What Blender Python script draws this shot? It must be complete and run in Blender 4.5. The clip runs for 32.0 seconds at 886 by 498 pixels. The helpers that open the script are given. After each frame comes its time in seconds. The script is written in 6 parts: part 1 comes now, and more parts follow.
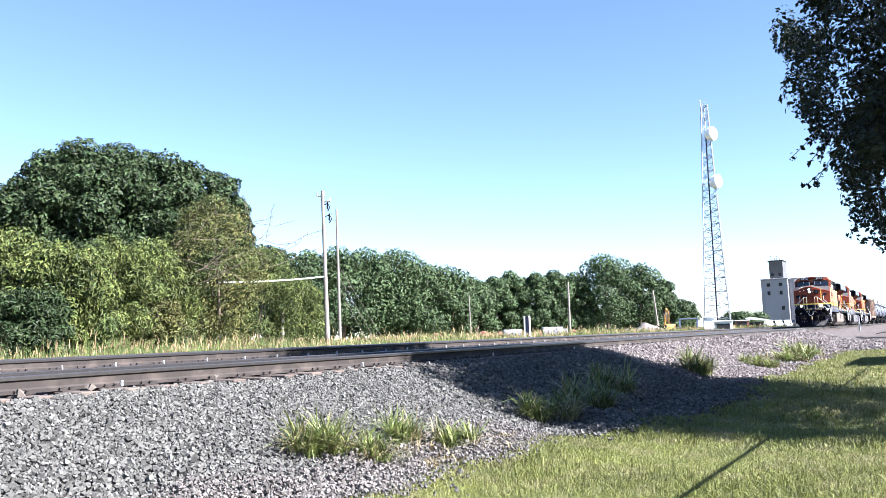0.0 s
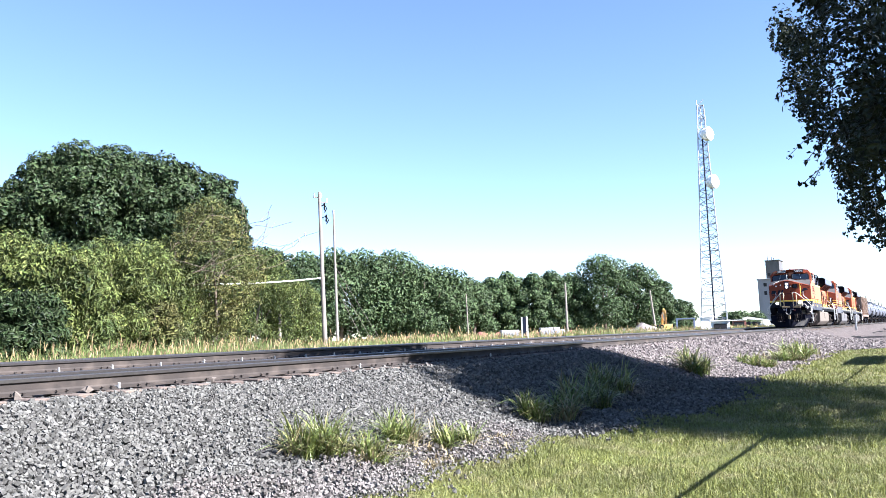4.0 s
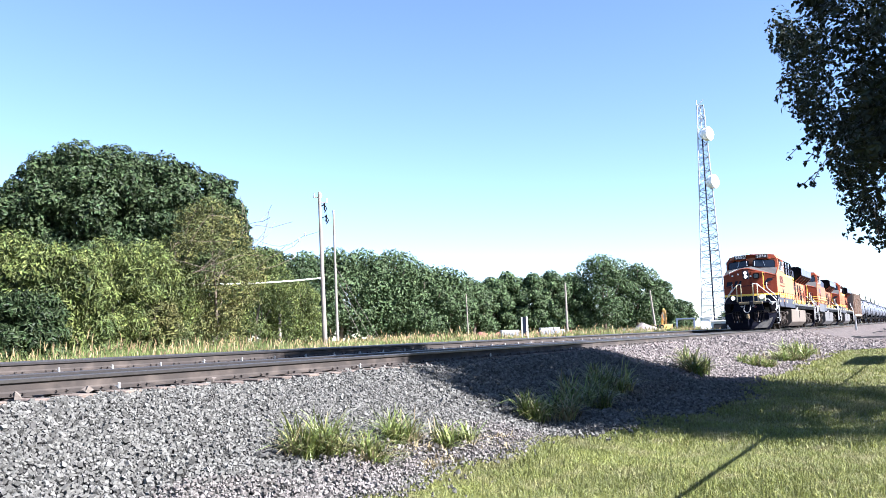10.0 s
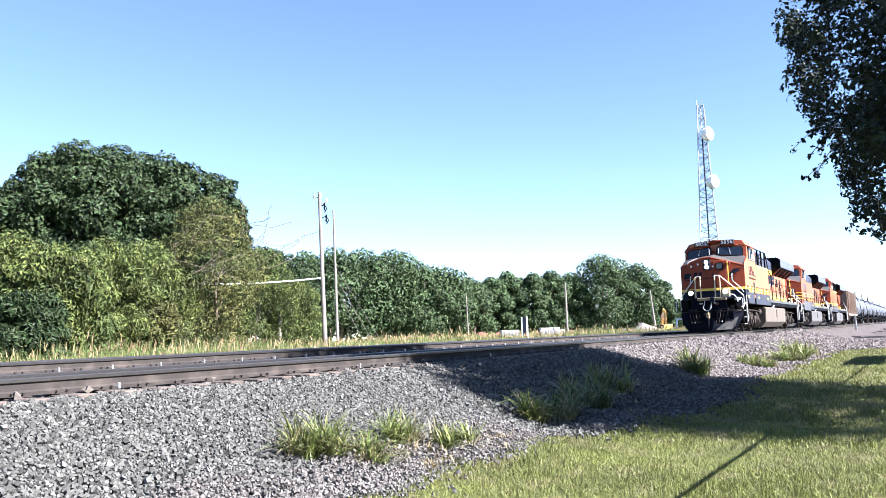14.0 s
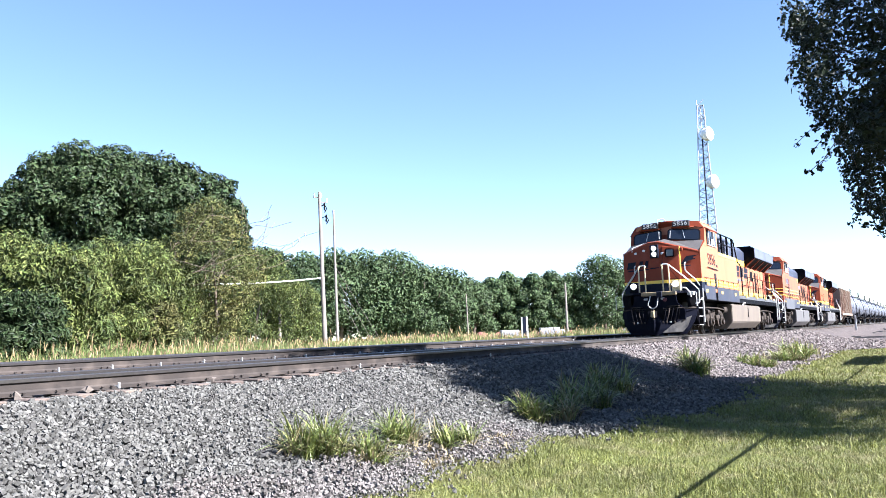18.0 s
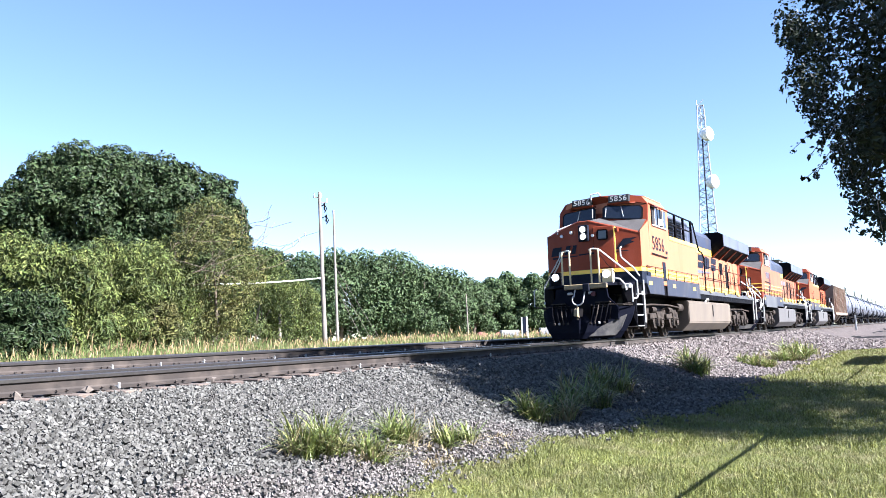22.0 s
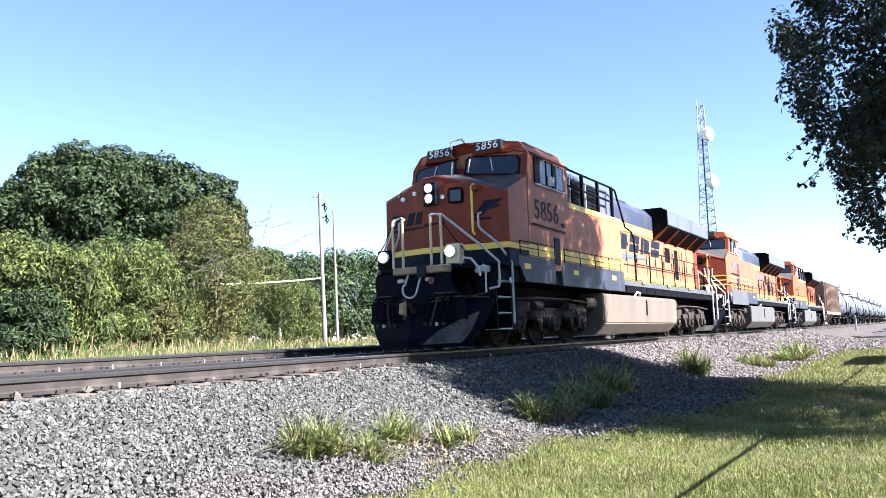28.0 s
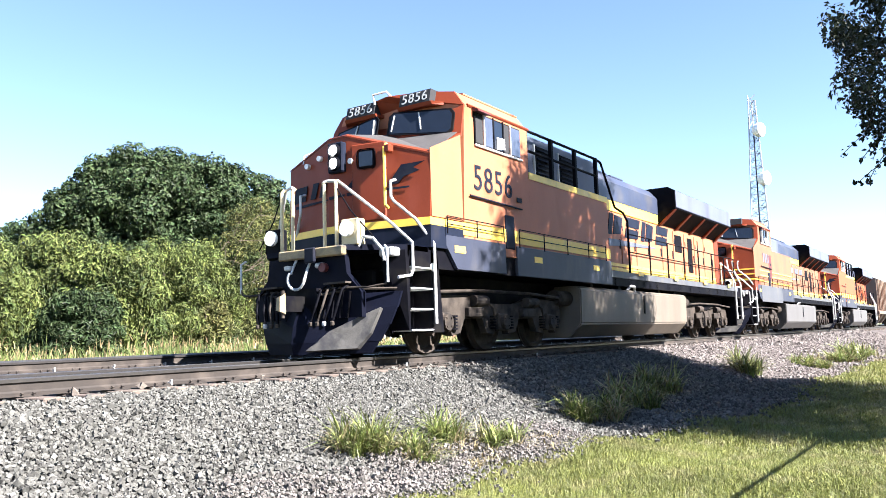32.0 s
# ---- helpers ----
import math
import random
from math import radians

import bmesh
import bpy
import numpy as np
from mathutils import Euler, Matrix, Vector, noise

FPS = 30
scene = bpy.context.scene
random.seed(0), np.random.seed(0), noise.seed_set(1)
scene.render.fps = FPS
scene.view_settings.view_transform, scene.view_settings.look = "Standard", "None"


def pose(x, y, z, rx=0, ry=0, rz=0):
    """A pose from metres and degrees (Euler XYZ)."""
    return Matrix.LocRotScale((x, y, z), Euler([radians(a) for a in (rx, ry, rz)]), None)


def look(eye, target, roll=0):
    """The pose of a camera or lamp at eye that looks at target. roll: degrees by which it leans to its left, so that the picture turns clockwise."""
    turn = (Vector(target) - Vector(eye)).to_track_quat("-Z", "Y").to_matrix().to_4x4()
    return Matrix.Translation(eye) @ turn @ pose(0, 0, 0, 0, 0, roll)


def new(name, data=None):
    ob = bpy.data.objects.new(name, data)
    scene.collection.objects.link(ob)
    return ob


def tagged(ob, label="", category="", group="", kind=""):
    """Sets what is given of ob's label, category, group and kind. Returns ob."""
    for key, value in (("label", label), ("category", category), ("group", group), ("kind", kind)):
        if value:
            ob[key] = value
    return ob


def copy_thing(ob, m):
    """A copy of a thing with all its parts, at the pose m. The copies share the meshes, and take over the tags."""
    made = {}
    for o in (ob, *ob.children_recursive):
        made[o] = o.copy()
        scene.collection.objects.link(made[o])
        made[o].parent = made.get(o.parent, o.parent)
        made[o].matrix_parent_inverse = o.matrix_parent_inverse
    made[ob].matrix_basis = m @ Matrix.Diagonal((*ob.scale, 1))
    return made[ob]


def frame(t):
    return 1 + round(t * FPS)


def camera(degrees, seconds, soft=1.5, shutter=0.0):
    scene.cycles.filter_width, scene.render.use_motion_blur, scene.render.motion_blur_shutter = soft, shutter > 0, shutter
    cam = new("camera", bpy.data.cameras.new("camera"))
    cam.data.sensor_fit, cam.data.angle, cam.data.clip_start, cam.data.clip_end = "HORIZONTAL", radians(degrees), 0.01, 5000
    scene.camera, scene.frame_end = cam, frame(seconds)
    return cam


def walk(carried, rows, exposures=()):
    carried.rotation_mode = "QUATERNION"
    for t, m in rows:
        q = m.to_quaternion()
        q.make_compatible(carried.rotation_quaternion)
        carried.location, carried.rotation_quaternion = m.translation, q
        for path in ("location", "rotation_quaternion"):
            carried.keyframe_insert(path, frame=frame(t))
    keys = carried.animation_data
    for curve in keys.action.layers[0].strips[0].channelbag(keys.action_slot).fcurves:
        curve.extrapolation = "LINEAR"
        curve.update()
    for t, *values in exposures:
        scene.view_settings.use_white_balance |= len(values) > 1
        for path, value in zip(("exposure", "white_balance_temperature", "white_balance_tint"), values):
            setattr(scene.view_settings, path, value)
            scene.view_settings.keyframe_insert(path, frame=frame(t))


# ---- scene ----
# Metres. The railway runs along x at y = 0, its rail tops at z = 0; the train comes from +x. The camera stands at (0, -8.9).
SPAN = 32.0
EYE = (0.0, -8.9004, 0.2622)


def aim(yaw, pitch, roll):
    """A pose at EYE; yaw is turned from +y towards +x; all in radians."""
    to = Vector((math.sin(yaw) * math.cos(pitch), math.cos(yaw) * math.cos(pitch), math.sin(pitch)))
    return look(EYE, Vector(EYE) + to, math.degrees(roll))


cam = camera(58.42, SPAN, soft=0.5)
walk(cam, [
    (0.0, aim(1.0305, 0.1101, -0.0330)), (0.2, aim(1.0190, 0.1096, -0.0329)), (0.4, aim(1.0176, 0.1094, -0.0330)), (0.6, aim(1.0250, 0.1097, -0.0342)),
    (0.8, aim(1.0289, 0.1100, -0.0356)), (1.0, aim(1.0312, 0.1102, -0.0364)), (1.5, aim(1.0342, 0.1111, -0.0368)), (2.0, aim(1.0342, 0.1111, -0.0368)),
    (30.0, aim(1.0342, 0.1111, -0.0368)), (30.4, aim(1.0336, 0.1118, -0.0366)), (30.7, aim(1.0288, 0.1120, -0.0362)), (31.0, aim(1.0234, 0.1118, -0.0360)),
    (31.2, aim(1.0218, 0.1119, -0.0360)), (31.4, aim(1.0145, 0.1122, -0.0358)), (31.6, aim(0.9985, 0.1122, -0.0352)), (31.8, aim(0.9890, 0.1119, -0.0342)),
    (32.0, aim(0.9761, 0.1118, -0.0328))],
    ((0.0, 2.54, 5680, 16), (26.0, 2.52, 5680, 16), (28.0, 2.62, 5780, 15), (29.5, 2.81, 6040, 14), (32.0, 2.76, 6040, 14)))

# ---- light ----
SUN_EL, SUN_FROM = radians(37), Vector((0.04, -1.0, 0))
world = bpy.data.worlds.new("sky")
scene.world = world
world.use_nodes = True
wn = world.node_tree.nodes
sky = wn.new("ShaderNodeTexSky")
sky.sky_type, sky.sun_disc, sky.sun_elevation = "NISHITA", False, SUN_EL
sky.sun_rotation = math.atan2(SUN_FROM.x, SUN_FROM.y)
sky.air_density, sky.dust_density, sky.ozone_density = 0.82, 0.0, 1.0
world.node_tree.links.new(sky.outputs[0], wn["Background"].inputs[0])
wn["Background"].inputs[1].default_value = 0.050
sun = new("sun", bpy.data.lights.new("sun", "SUN"))
sun.data.energy, sun.data.angle, sun.data.color = 5.0, radians(0.53), (1.0, 0.94, 0.84)
sun.matrix_world = look((0, 0, 0), -SUN_FROM.normalized() * math.cos(SUN_EL) - Vector((0, 0, math.sin(SUN_EL))))

# ---- small tools ----
rng = np.random.default_rng(7)


def mesh_of(name, verts, faces, material, smooth=False):
    """A mesh from arrays; faces is an (n, k) array of corners."""
    verts, faces = np.asarray(verts, np.float32), np.asarray(faces, np.int32)
    me = bpy.data.meshes.new(name)
    n, k = faces.shape
    me.vertices.add(len(verts)), me.loops.add(n * k), me.polygons.add(n)
    me.vertices.foreach_set("co", verts.ravel())
    me.loops.foreach_set("vertex_index", faces.ravel())
    me.polygons.foreach_set("loop_start", np.arange(0, n * k, k, dtype=np.int32))
    me.polygons.foreach_set("use_smooth", np.full(n, smooth, bool))
    me.update(calc_edges=True)
    me.materials.append(material)
    return me


def sheet(name, mesh, label, category, kind, parent=None):
    ob = new(name, mesh)
    ob.parent = parent
    return tagged(ob, label, category, "", kind)


def part(name, bm, material, parent, label="", smooth=False):
    """Link a bmesh as one mesh object under a thing or a part."""
    me = bpy.data.meshes.new(name)
    bmesh.ops.recalc_face_normals(bm, faces=bm.faces)
    bm.to_mesh(me)
    bm.free()
    me.materials.append(material)
    if smooth:
        me.shade_smooth() if smooth == "all" else me.set_sharp_from_angle(angle=radians(35))
        for p in me.polygons:
            p.use_smooth = True
    ob = new(name, me)
    ob.parent = parent
    return tagged(ob, label) if label else ob


def piece(name, mesh, parent, m):
    ob = new(name, mesh)
    ob.parent = parent
    ob.matrix_basis = m
    return ob


def thing(name, m, label, category, group="", kind=""):
    ob = new(name)
    ob.empty_display_size = 0.3
    ob.matrix_basis = m
    return tagged(ob, label, category, group, kind)


def B():
    return bmesh.new()


def box(bm, x0, x1, y0, y1, z0, z1, bevel=0.0, turn=None, seg=1):
    r = bmesh.ops.create_cube(bm, size=1.0)["verts"]
    m = Matrix.Translation(((x0 + x1) / 2, (y0 + y1) / 2, (z0 + z1) / 2)) @ Matrix.Diagonal((abs(x1 - x0), abs(y1 - y0), abs(z1 - z0), 1))
    bmesh.ops.transform(bm, matrix=m, verts=r)
    if bevel:
        es = list({e for v in r for e in v.link_edges})
        r2 = bmesh.ops.bevel(bm, geom=es, offset=bevel, segments=seg, affect="EDGES", profile=0.5)
        r = list({v for f in r2["faces"] for v in f.verts} | {v for v in r if v.is_valid})
    if turn is not None:
        bmesh.ops.transform(bm, matrix=turn, verts=r)
    return bm


def cyl(bm, a, b, r0, r1=None, seg=12, caps=True):
    a, b = Vector(a), Vector(b)
    d = b - a
    r = bmesh.ops.create_cone(bm, cap_ends=caps, segments=seg, radius1=r0, radius2=r0 if r1 is None else r1, depth=d.length)["verts"]
    bmesh.ops.transform(bm, matrix=Matrix.Translation((a + b) / 2) @ d.to_track_quat("Z", "Y").to_matrix().to_4x4(), verts=r)
    return bm


def rod(bm, pts, r, seg=8):
    """A bent bar through the points, with a ball-less mitre at each."""
    pts = [Vector(p) for p in pts]
    rings = []
    for i, p in enumerate(pts):
        t = ((pts[min(i + 1, len(pts) - 1)] - p).normalized() + (p - pts[max(i - 1, 0)]).normalized()).normalized()
        q = t.to_track_quat("Z", "Y").to_matrix()
        rings.append([bm.verts.new(p + q @ Vector((r * math.cos(2 * math.pi * k / seg), r * math.sin(2 * math.pi * k / seg), 0))) for k in range(seg)])
    for u, v in zip(rings, rings[1:]):
        best = min(range(seg), key=lambda s: sum((u[k].co - v[(k + s) % seg].co).length for k in range(seg)))
        for k in range(seg):
            bm.faces.new((u[k], u[(k + 1) % seg], v[(k + 1 + best) % seg], v[(k + best) % seg]))
    bm.faces.new(rings[0]), bm.faces.new(rings[-1])
    return bm


def prism(bm, outline, a, b, axis="x"):
    """An outline of (u, v) pairs pushed from a to b along an axis: x takes (y, z), y takes (x, z), z takes (x, y)."""
    put = {"x": lambda u, v, w: (w, u, v), "y": lambda u, v, w: (u, w, v), "z": lambda u, v, w: (u, v, w)}[axis]
    lo = [bm.verts.new(put(u, v, a)) for u, v in outline]
    hi = [bm.verts.new(put(u, v, b)) for u, v in outline]
    bm.faces.new(lo), bm.faces.new(hi)
    for k in range(len(lo)):
        bm.faces.new((lo[k], lo[(k + 1) % len(lo)], hi[(k + 1) % len(lo)], hi[k]))
    return bm


def hull(bm, bottom, top):
    """A block between two equal-length rings of points."""
    lo, hi = [bm.verts.new(p) for p in bottom], [bm.verts.new(p) for p in top]
    bm.faces.new(lo), bm.faces.new(hi)
    for k in range(len(lo)):
        bm.faces.new((lo[k], lo[(k + 1) % len(lo)], hi[(k + 1) % len(lo)], hi[k]))
    return bm


def lathe(bm, profile, origin=(0, 0, 0), axis="x", seg=24):
    """Rings of (along, radius) about an axis."""
    o, rings = Vector(origin), []
    for u, r in profile:
        ring = []
        for k in range(seg):
            c, s = r * math.cos(2 * math.pi * k / seg), r * math.sin(2 * math.pi * k / seg)
            ring.append(bm.verts.new(o + Vector({"x": (u, c, s), "y": (c, u, s), "z": (c, s, u)}[axis])))
        rings.append(ring)
    for u, v in zip(rings, rings[1:]):
        for k in range(seg):
            bm.faces.new((u[k], u[(k + 1) % seg], v[(k + 1) % seg], v[k]))
    bm.faces.new(rings[0]), bm.faces.new(rings[-1])
    return bm


def words(name, text, size, material, parent, m, depth=0.004):
    """Each character as one mesh, in a row about the middle."""
    if len(text) > 1:
        for i, c in enumerate(text):
            words(name, c, size, material, parent, m @ Matrix.Translation(((i - (len(text) - 1) / 2) * 0.56 * size, 0, 0)), depth)
        return
    cu = bpy.data.curves.new(name, "FONT")
    cu.body, cu.size, cu.extrude, cu.align_x, cu.align_y = text, size, depth, "CENTER", "CENTER"
    tmp = bpy.data.objects.new(name, cu)
    me = bpy.data.meshes.new_from_object(tmp)
    bpy.data.objects.remove(tmp)
    me.materials.clear()
    me.materials.append(material)
    ob = new(name, me)
    ob.parent, ob.matrix_basis = parent, m
    return ob


# ---- materials ----
def mat(name, colour, rough=0.6, metal=0.0, vary=0.25, scale=6.0, fine=60.0, bump=0.15, dirt=None, dirt_scale=1.2, dirt_amount=0.45, random=0.0, coat=0.0, through_light=0.0, space="Object", streak=1.0, gloss=0.5):
    """Colour with grain at two scales, wear of a second colour, and fine relief; random varies piece from piece."""
    m = bpy.data.materials.new(name)
    m.use_nodes = True
    t = m.node_tree
    n, link = t.nodes, t.links.new
    bsdf, out = n["Principled BSDF"], n["Material Output"]
    bsdf.inputs["Roughness"].default_value, bsdf.inputs["Metallic"].default_value = rough, metal
    bsdf.inputs["Specular IOR Level"].default_value = gloss
    bsdf.inputs["Coat Weight"].default_value = coat
    tc, mp = n.new("ShaderNodeTexCoord"), n.new("ShaderNodeMapping")
    mp.inputs["Scale"].default_value = (1, 1, streak)
    link(tc.outputs[space], mp.inputs[0])
    big, small = n.new("ShaderNodeTexNoise"), n.new("ShaderNodeTexNoise")
    for node, s, d in ((big, scale, 5), (small, fine, 3)):
        node.inputs["Scale"].default_value, node.inputs["Detail"].default_value = s, d
        link(mp.outputs[0], node.inputs["Vector"])
    mixer = n.new("ShaderNodeMath")
    mixer.operation = "MULTIPLY_ADD"
    link(big.outputs[0], mixer.inputs[0])
    mixer.inputs[1].default_value = 0.6
    half = n.new("ShaderNodeMath")
    half.operation = "MULTIPLY"
    half.inputs[1].default_value = 0.4
    link(small.outputs[0], half.inputs[0])
    link(half.outputs[0], mixer.inputs[2])
    ramp = n.new("ShaderNodeValToRGB")
    e = ramp.color_ramp.elements
    e[0].position, e[1].position = 0.3, 0.7
    e[0].color = (*[c * (1 - vary) for c in colour], 1)
    e[1].color = (*[min(1, c * (1 + vary)) for c in colour], 1)
    link(mixer.outputs[0], ramp.inputs[0])
    col = ramp.outputs[0]
    if dirt:
        dn, dr, dm = n.new("ShaderNodeTexNoise"), n.new("ShaderNodeValToRGB"), n.new("ShaderNodeMix")
        dn.inputs["Scale"].default_value, dn.inputs["Detail"].default_value = dirt_scale, 8
        link(mp.outputs[0], dn.inputs["Vector"])
        dr.color_ramp.elements[0].position, dr.color_ramp.elements[1].position = 0.62 - 0.3 * dirt_amount, 0.8 - 0.2 * dirt_amount
        link(dn.outputs[0], dr.inputs[0])
        dm.data_type = "RGBA"
        link(dr.outputs[0], dm.inputs["Factor"])
        link(col, dm.inputs[6])
        dm.inputs[7].default_value = (*dirt, 1)
        col = dm.outputs[2]
    if random:
        oi, hs, rr = n.new("ShaderNodeNewGeometry"), n.new("ShaderNodeHueSaturation"), n.new("ShaderNodeMapRange")
        ob_info, add, fr = n.new("ShaderNodeObjectInfo"), n.new("ShaderNodeMath"), n.new("ShaderNodeMath")
        add.operation, fr.operation = "ADD", "FRACT"
        link(oi.outputs["Random Per Island"], add.inputs[0])
        link(ob_info.outputs["Random"], add.inputs[1])
        link(add.outputs[0], fr.inputs[0])
        rr.inputs["To Min"].default_value, rr.inputs["To Max"].default_value = 1 - random, 1 + random
        link(fr.outputs[0], rr.inputs["Value"])
        link(rr.outputs[0], hs.inputs["Value"])
        hr = n.new("ShaderNodeMapRange")
        hr.inputs["To Min"].default_value, hr.inputs["To Max"].default_value = 0.5 + 0.025 * random, 0.5 - 0.04 * random
        mul = n.new("ShaderNodeMath")
        mul.operation, mul.inputs[1].default_value = "MULTIPLY", 7.3
        link(fr.outputs[0], mul.inputs[0])
        f2 = n.new("ShaderNodeMath")
        f2.operation = "FRACT"
        link(mul.outputs[0], f2.inputs[0])
        link(f2.outputs[0], hr.inputs["Value"])
        link(hr.outputs[0], hs.inputs["Hue"])
        link(col, hs.inputs["Color"])
        col = hs.outputs[0]
    link(col, bsdf.inputs["Base Color"])
    if bump:
        bp = n.new("ShaderNodeBump")
        bp.inputs["Strength"].default_value, bp.inputs["Distance"].default_value = bump, 0.02
        link(mixer.outputs[0], bp.inputs["Height"])
        link(bp.outputs[0], bsdf.inputs["Normal"])
    if through_light:
        tr, mx = n.new("ShaderNodeBsdfTranslucent"), n.new("ShaderNodeMixShader")
        mx.inputs[0].default_value = through_light
        link(col, tr.inputs[0])
        link(bsdf.outputs[0], mx.inputs[1])
        link(tr.outputs[0], mx.inputs[2])
        link(mx.outputs[0], out.inputs[0])
    return m


def glow(name, colour, strength):
    m = mat(name, colour, 0.3, bump=0)
    b = m.node_tree.nodes["Principled BSDF"]
    b.inputs["Emission Color"].default_value, b.inputs["Emission Strength"].default_value = (*colour, 1), strength
    return m


def pane(name, colour=(0.008, 0.011, 0.018), rough=0.06):
    return mat(name, colour, rough, vary=0.2, bump=0.0, gloss=0.65)


# Same orange twice: shade put into the front's tone, sunlight into the side's.
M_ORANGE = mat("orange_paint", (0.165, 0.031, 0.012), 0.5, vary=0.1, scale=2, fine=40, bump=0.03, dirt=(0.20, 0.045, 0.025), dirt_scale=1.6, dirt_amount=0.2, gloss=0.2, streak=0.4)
M_SIDE = mat("sunlit_orange_paint", (0.35, 0.128, 0.064), 0.5, vary=0.08, scale=2, fine=40, bump=0.03, dirt=(0.29, 0.10, 0.045), dirt_scale=1.3, dirt_amount=0.15, gloss=0.2, streak=0.35)
M_YELLOW = mat("yellow_stripe_paint", (0.83, 0.55, 0.07), 0.42, vary=0.1, bump=0.03, dirt=(0.4, 0.27, 0.07), dirt_amount=0.2)
M_NAVY = mat("dark_blue_black_paint", (0.008, 0.011, 0.022), 0.55, vary=0.3, scale=3, bump=0.05, dirt=(0.02, 0.02, 0.026), dirt_scale=1.5, dirt_amount=0.3, gloss=0.1)
M_SILL = mat("dusty_grey_sill_paint", (0.062, 0.065, 0.074), 0.55, vary=0.25, scale=2.5, bump=0.06, dirt=(0.10, 0.092, 0.082), dirt_scale=2.0, dirt_amount=0.4, streak=0.35)
M_BLACK = mat("grimy_black_steel", (0.004, 0.004, 0.006), 0.6, vary=0.4, scale=4, bump=0.15, dirt=(0.012, 0.011, 0.010), dirt_scale=2.5, dirt_amount=0.35, gloss=0.04)
M_TRUCK = mat("dusty_bogie_steel", (0.050, 0.041, 0.034), 0.75, vary=0.4, scale=5, bump=0.25, dirt=(0.016, 0.014, 0.013), dirt_scale=3.5, dirt_amount=0.5, gloss=0.1)
M_TANK = mat("dusty_tank_paint", (0.120, 0.098, 0.075), 0.6, vary=0.18, scale=1.5, bump=0.05, dirt=(0.09, 0.074, 0.062), dirt_scale=1.2, dirt_amount=0.4, streak=0.3)
M_HOODTOP = mat("sun_greyed_dark_hood_paint", (0.026, 0.034, 0.062), 0.5, vary=0.25, scale=2, bump=0.05, dirt=(0.06, 0.06, 0.066), dirt_amount=0.4)
M_RED_CAP = mat("dull_red_cap", (0.09, 0.018, 0.018), 0.6, bump=0.05)
M_BEAM = mat("worn_tan_beam_paint", (0.27, 0.20, 0.10), 0.6, vary=0.3, scale=3, bump=0.1, dirt=(0.05, 0.045, 0.04), dirt_scale=3, dirt_amount=0.5)
M_SILVER = mat("silver_handrail_paint", (0.42, 0.42, 0.41), 0.4, vary=0.12, bump=0.03)
M_RAILYEL = mat("yellow_handrail_paint", (0.52, 0.43, 0.25), 0.45, vary=0.12, bump=0.03)
M_WHITE = mat("white_paint", (0.78, 0.78, 0.76), 0.45, vary=0.08, bump=0.03)
M_SKIRT = mat("dusty_dark_blue_skirt", (0.020, 0.024, 0.042), 0.55, vary=0.3, scale=2.5, bump=0.06, dirt=(0.062, 0.058, 0.056), dirt_scale=2.0, dirt_amount=0.35, streak=0.3)
M_RADFACE = mat("blue_grey_radiator_paint", (0.085, 0.095, 0.135), 0.5, vary=0.2, scale=2, bump=0.05, dirt=(0.05, 0.05, 0.06), dirt_amount=0.3, streak=0.4)
M_PILOT = mat("dark_blue_pilot_paint", (0.0028, 0.0036, 0.009), 0.6, vary=0.35, scale=3, bump=0.08, dirt=(0.006, 0.0065, 0.012), dirt_scale=2.0, dirt_amount=0.3, gloss=0.06)
M_SCUFF = mat("scuffed_grey_steel", (0.075, 0.072, 0.068), 0.7, vary=0.35, scale=8, bump=0.1, dirt=(0.03, 0.03, 0.035), dirt_scale=5, dirt_amount=0.5, gloss=0.15)
M_OLDSIDE = mat("weathered_orange_paint", (0.215, 0.095, 0.054), 0.6, vary=0.15, scale=2, fine=40, bump=0.04, dirt=(0.15, 0.08, 0.055), dirt_scale=1.1, dirt_amount=0.35, gloss=0.15, streak=0.3)
M_NEWSIDE = mat("fresh_orange_paint", (0.29, 0.062, 0.016), 0.45, vary=0.1, scale=2, fine=40, bump=0.03, dirt=(0.20, 0.06, 0.025), dirt_scale=1.3, dirt_amount=0.15, gloss=0.2, streak=0.35)
M_GREYTANK = mat("grey_fuel_tank_paint", (0.085, 0.081, 0.080), 0.6, vary=0.18, scale=1.5, bump=0.05, dirt=(0.07, 0.065, 0.06), dirt_scale=1.2, dirt_amount=0.4, streak=0.3)
M_DECK = mat("worn_nonslip_deck", (0.045, 0.041, 0.040), 0.8, vary=0.3, scale=4, bump=0.3)
M_GLASS = pane("dark_cab_glass")
# Blue-grey base holds the sky that these cab panes would mirror.
M_PANE = pane("sky_painted_glass", (0.055, 0.066, 0.095), 0.12)
M_LAMP = glow("headlight_glow", (1.0, 0.97, 0.88), 9.0)
M_RAIL = mat("rusty_rail_web", (0.020, 0.0145, 0.011), 0.8, vary=0.3, scale=8, bump=0.2, dirt=(0.06, 0.046, 0.036), dirt_scale=3, dirt_amount=0.4)
M_HEAD = mat("worn_rail_head", (0.15, 0.14, 0.135), 0.3, 0.85, vary=0.15, scale=20, bump=0.05)
M_TIE = mat("weathered_timber", (0.085, 0.065, 0.052), 0.9, vary=0.4, scale=4, bump=0.5, dirt=(0.095, 0.08, 0.066), dirt_amount=0.5, random=0.3)
M_STONE = mat("crushed_limestone", (0.087, 0.085, 0.077), 0.92, vary=0.3, scale=18, fine=120, bump=0.3, random=0.55, gloss=0.15)
M_ROADSTONE = mat("pinkish_road_gravel", (0.132, 0.116, 0.109), 0.92, vary=0.3, scale=18, fine=120, bump=0.3, random=0.45, gloss=0.15)
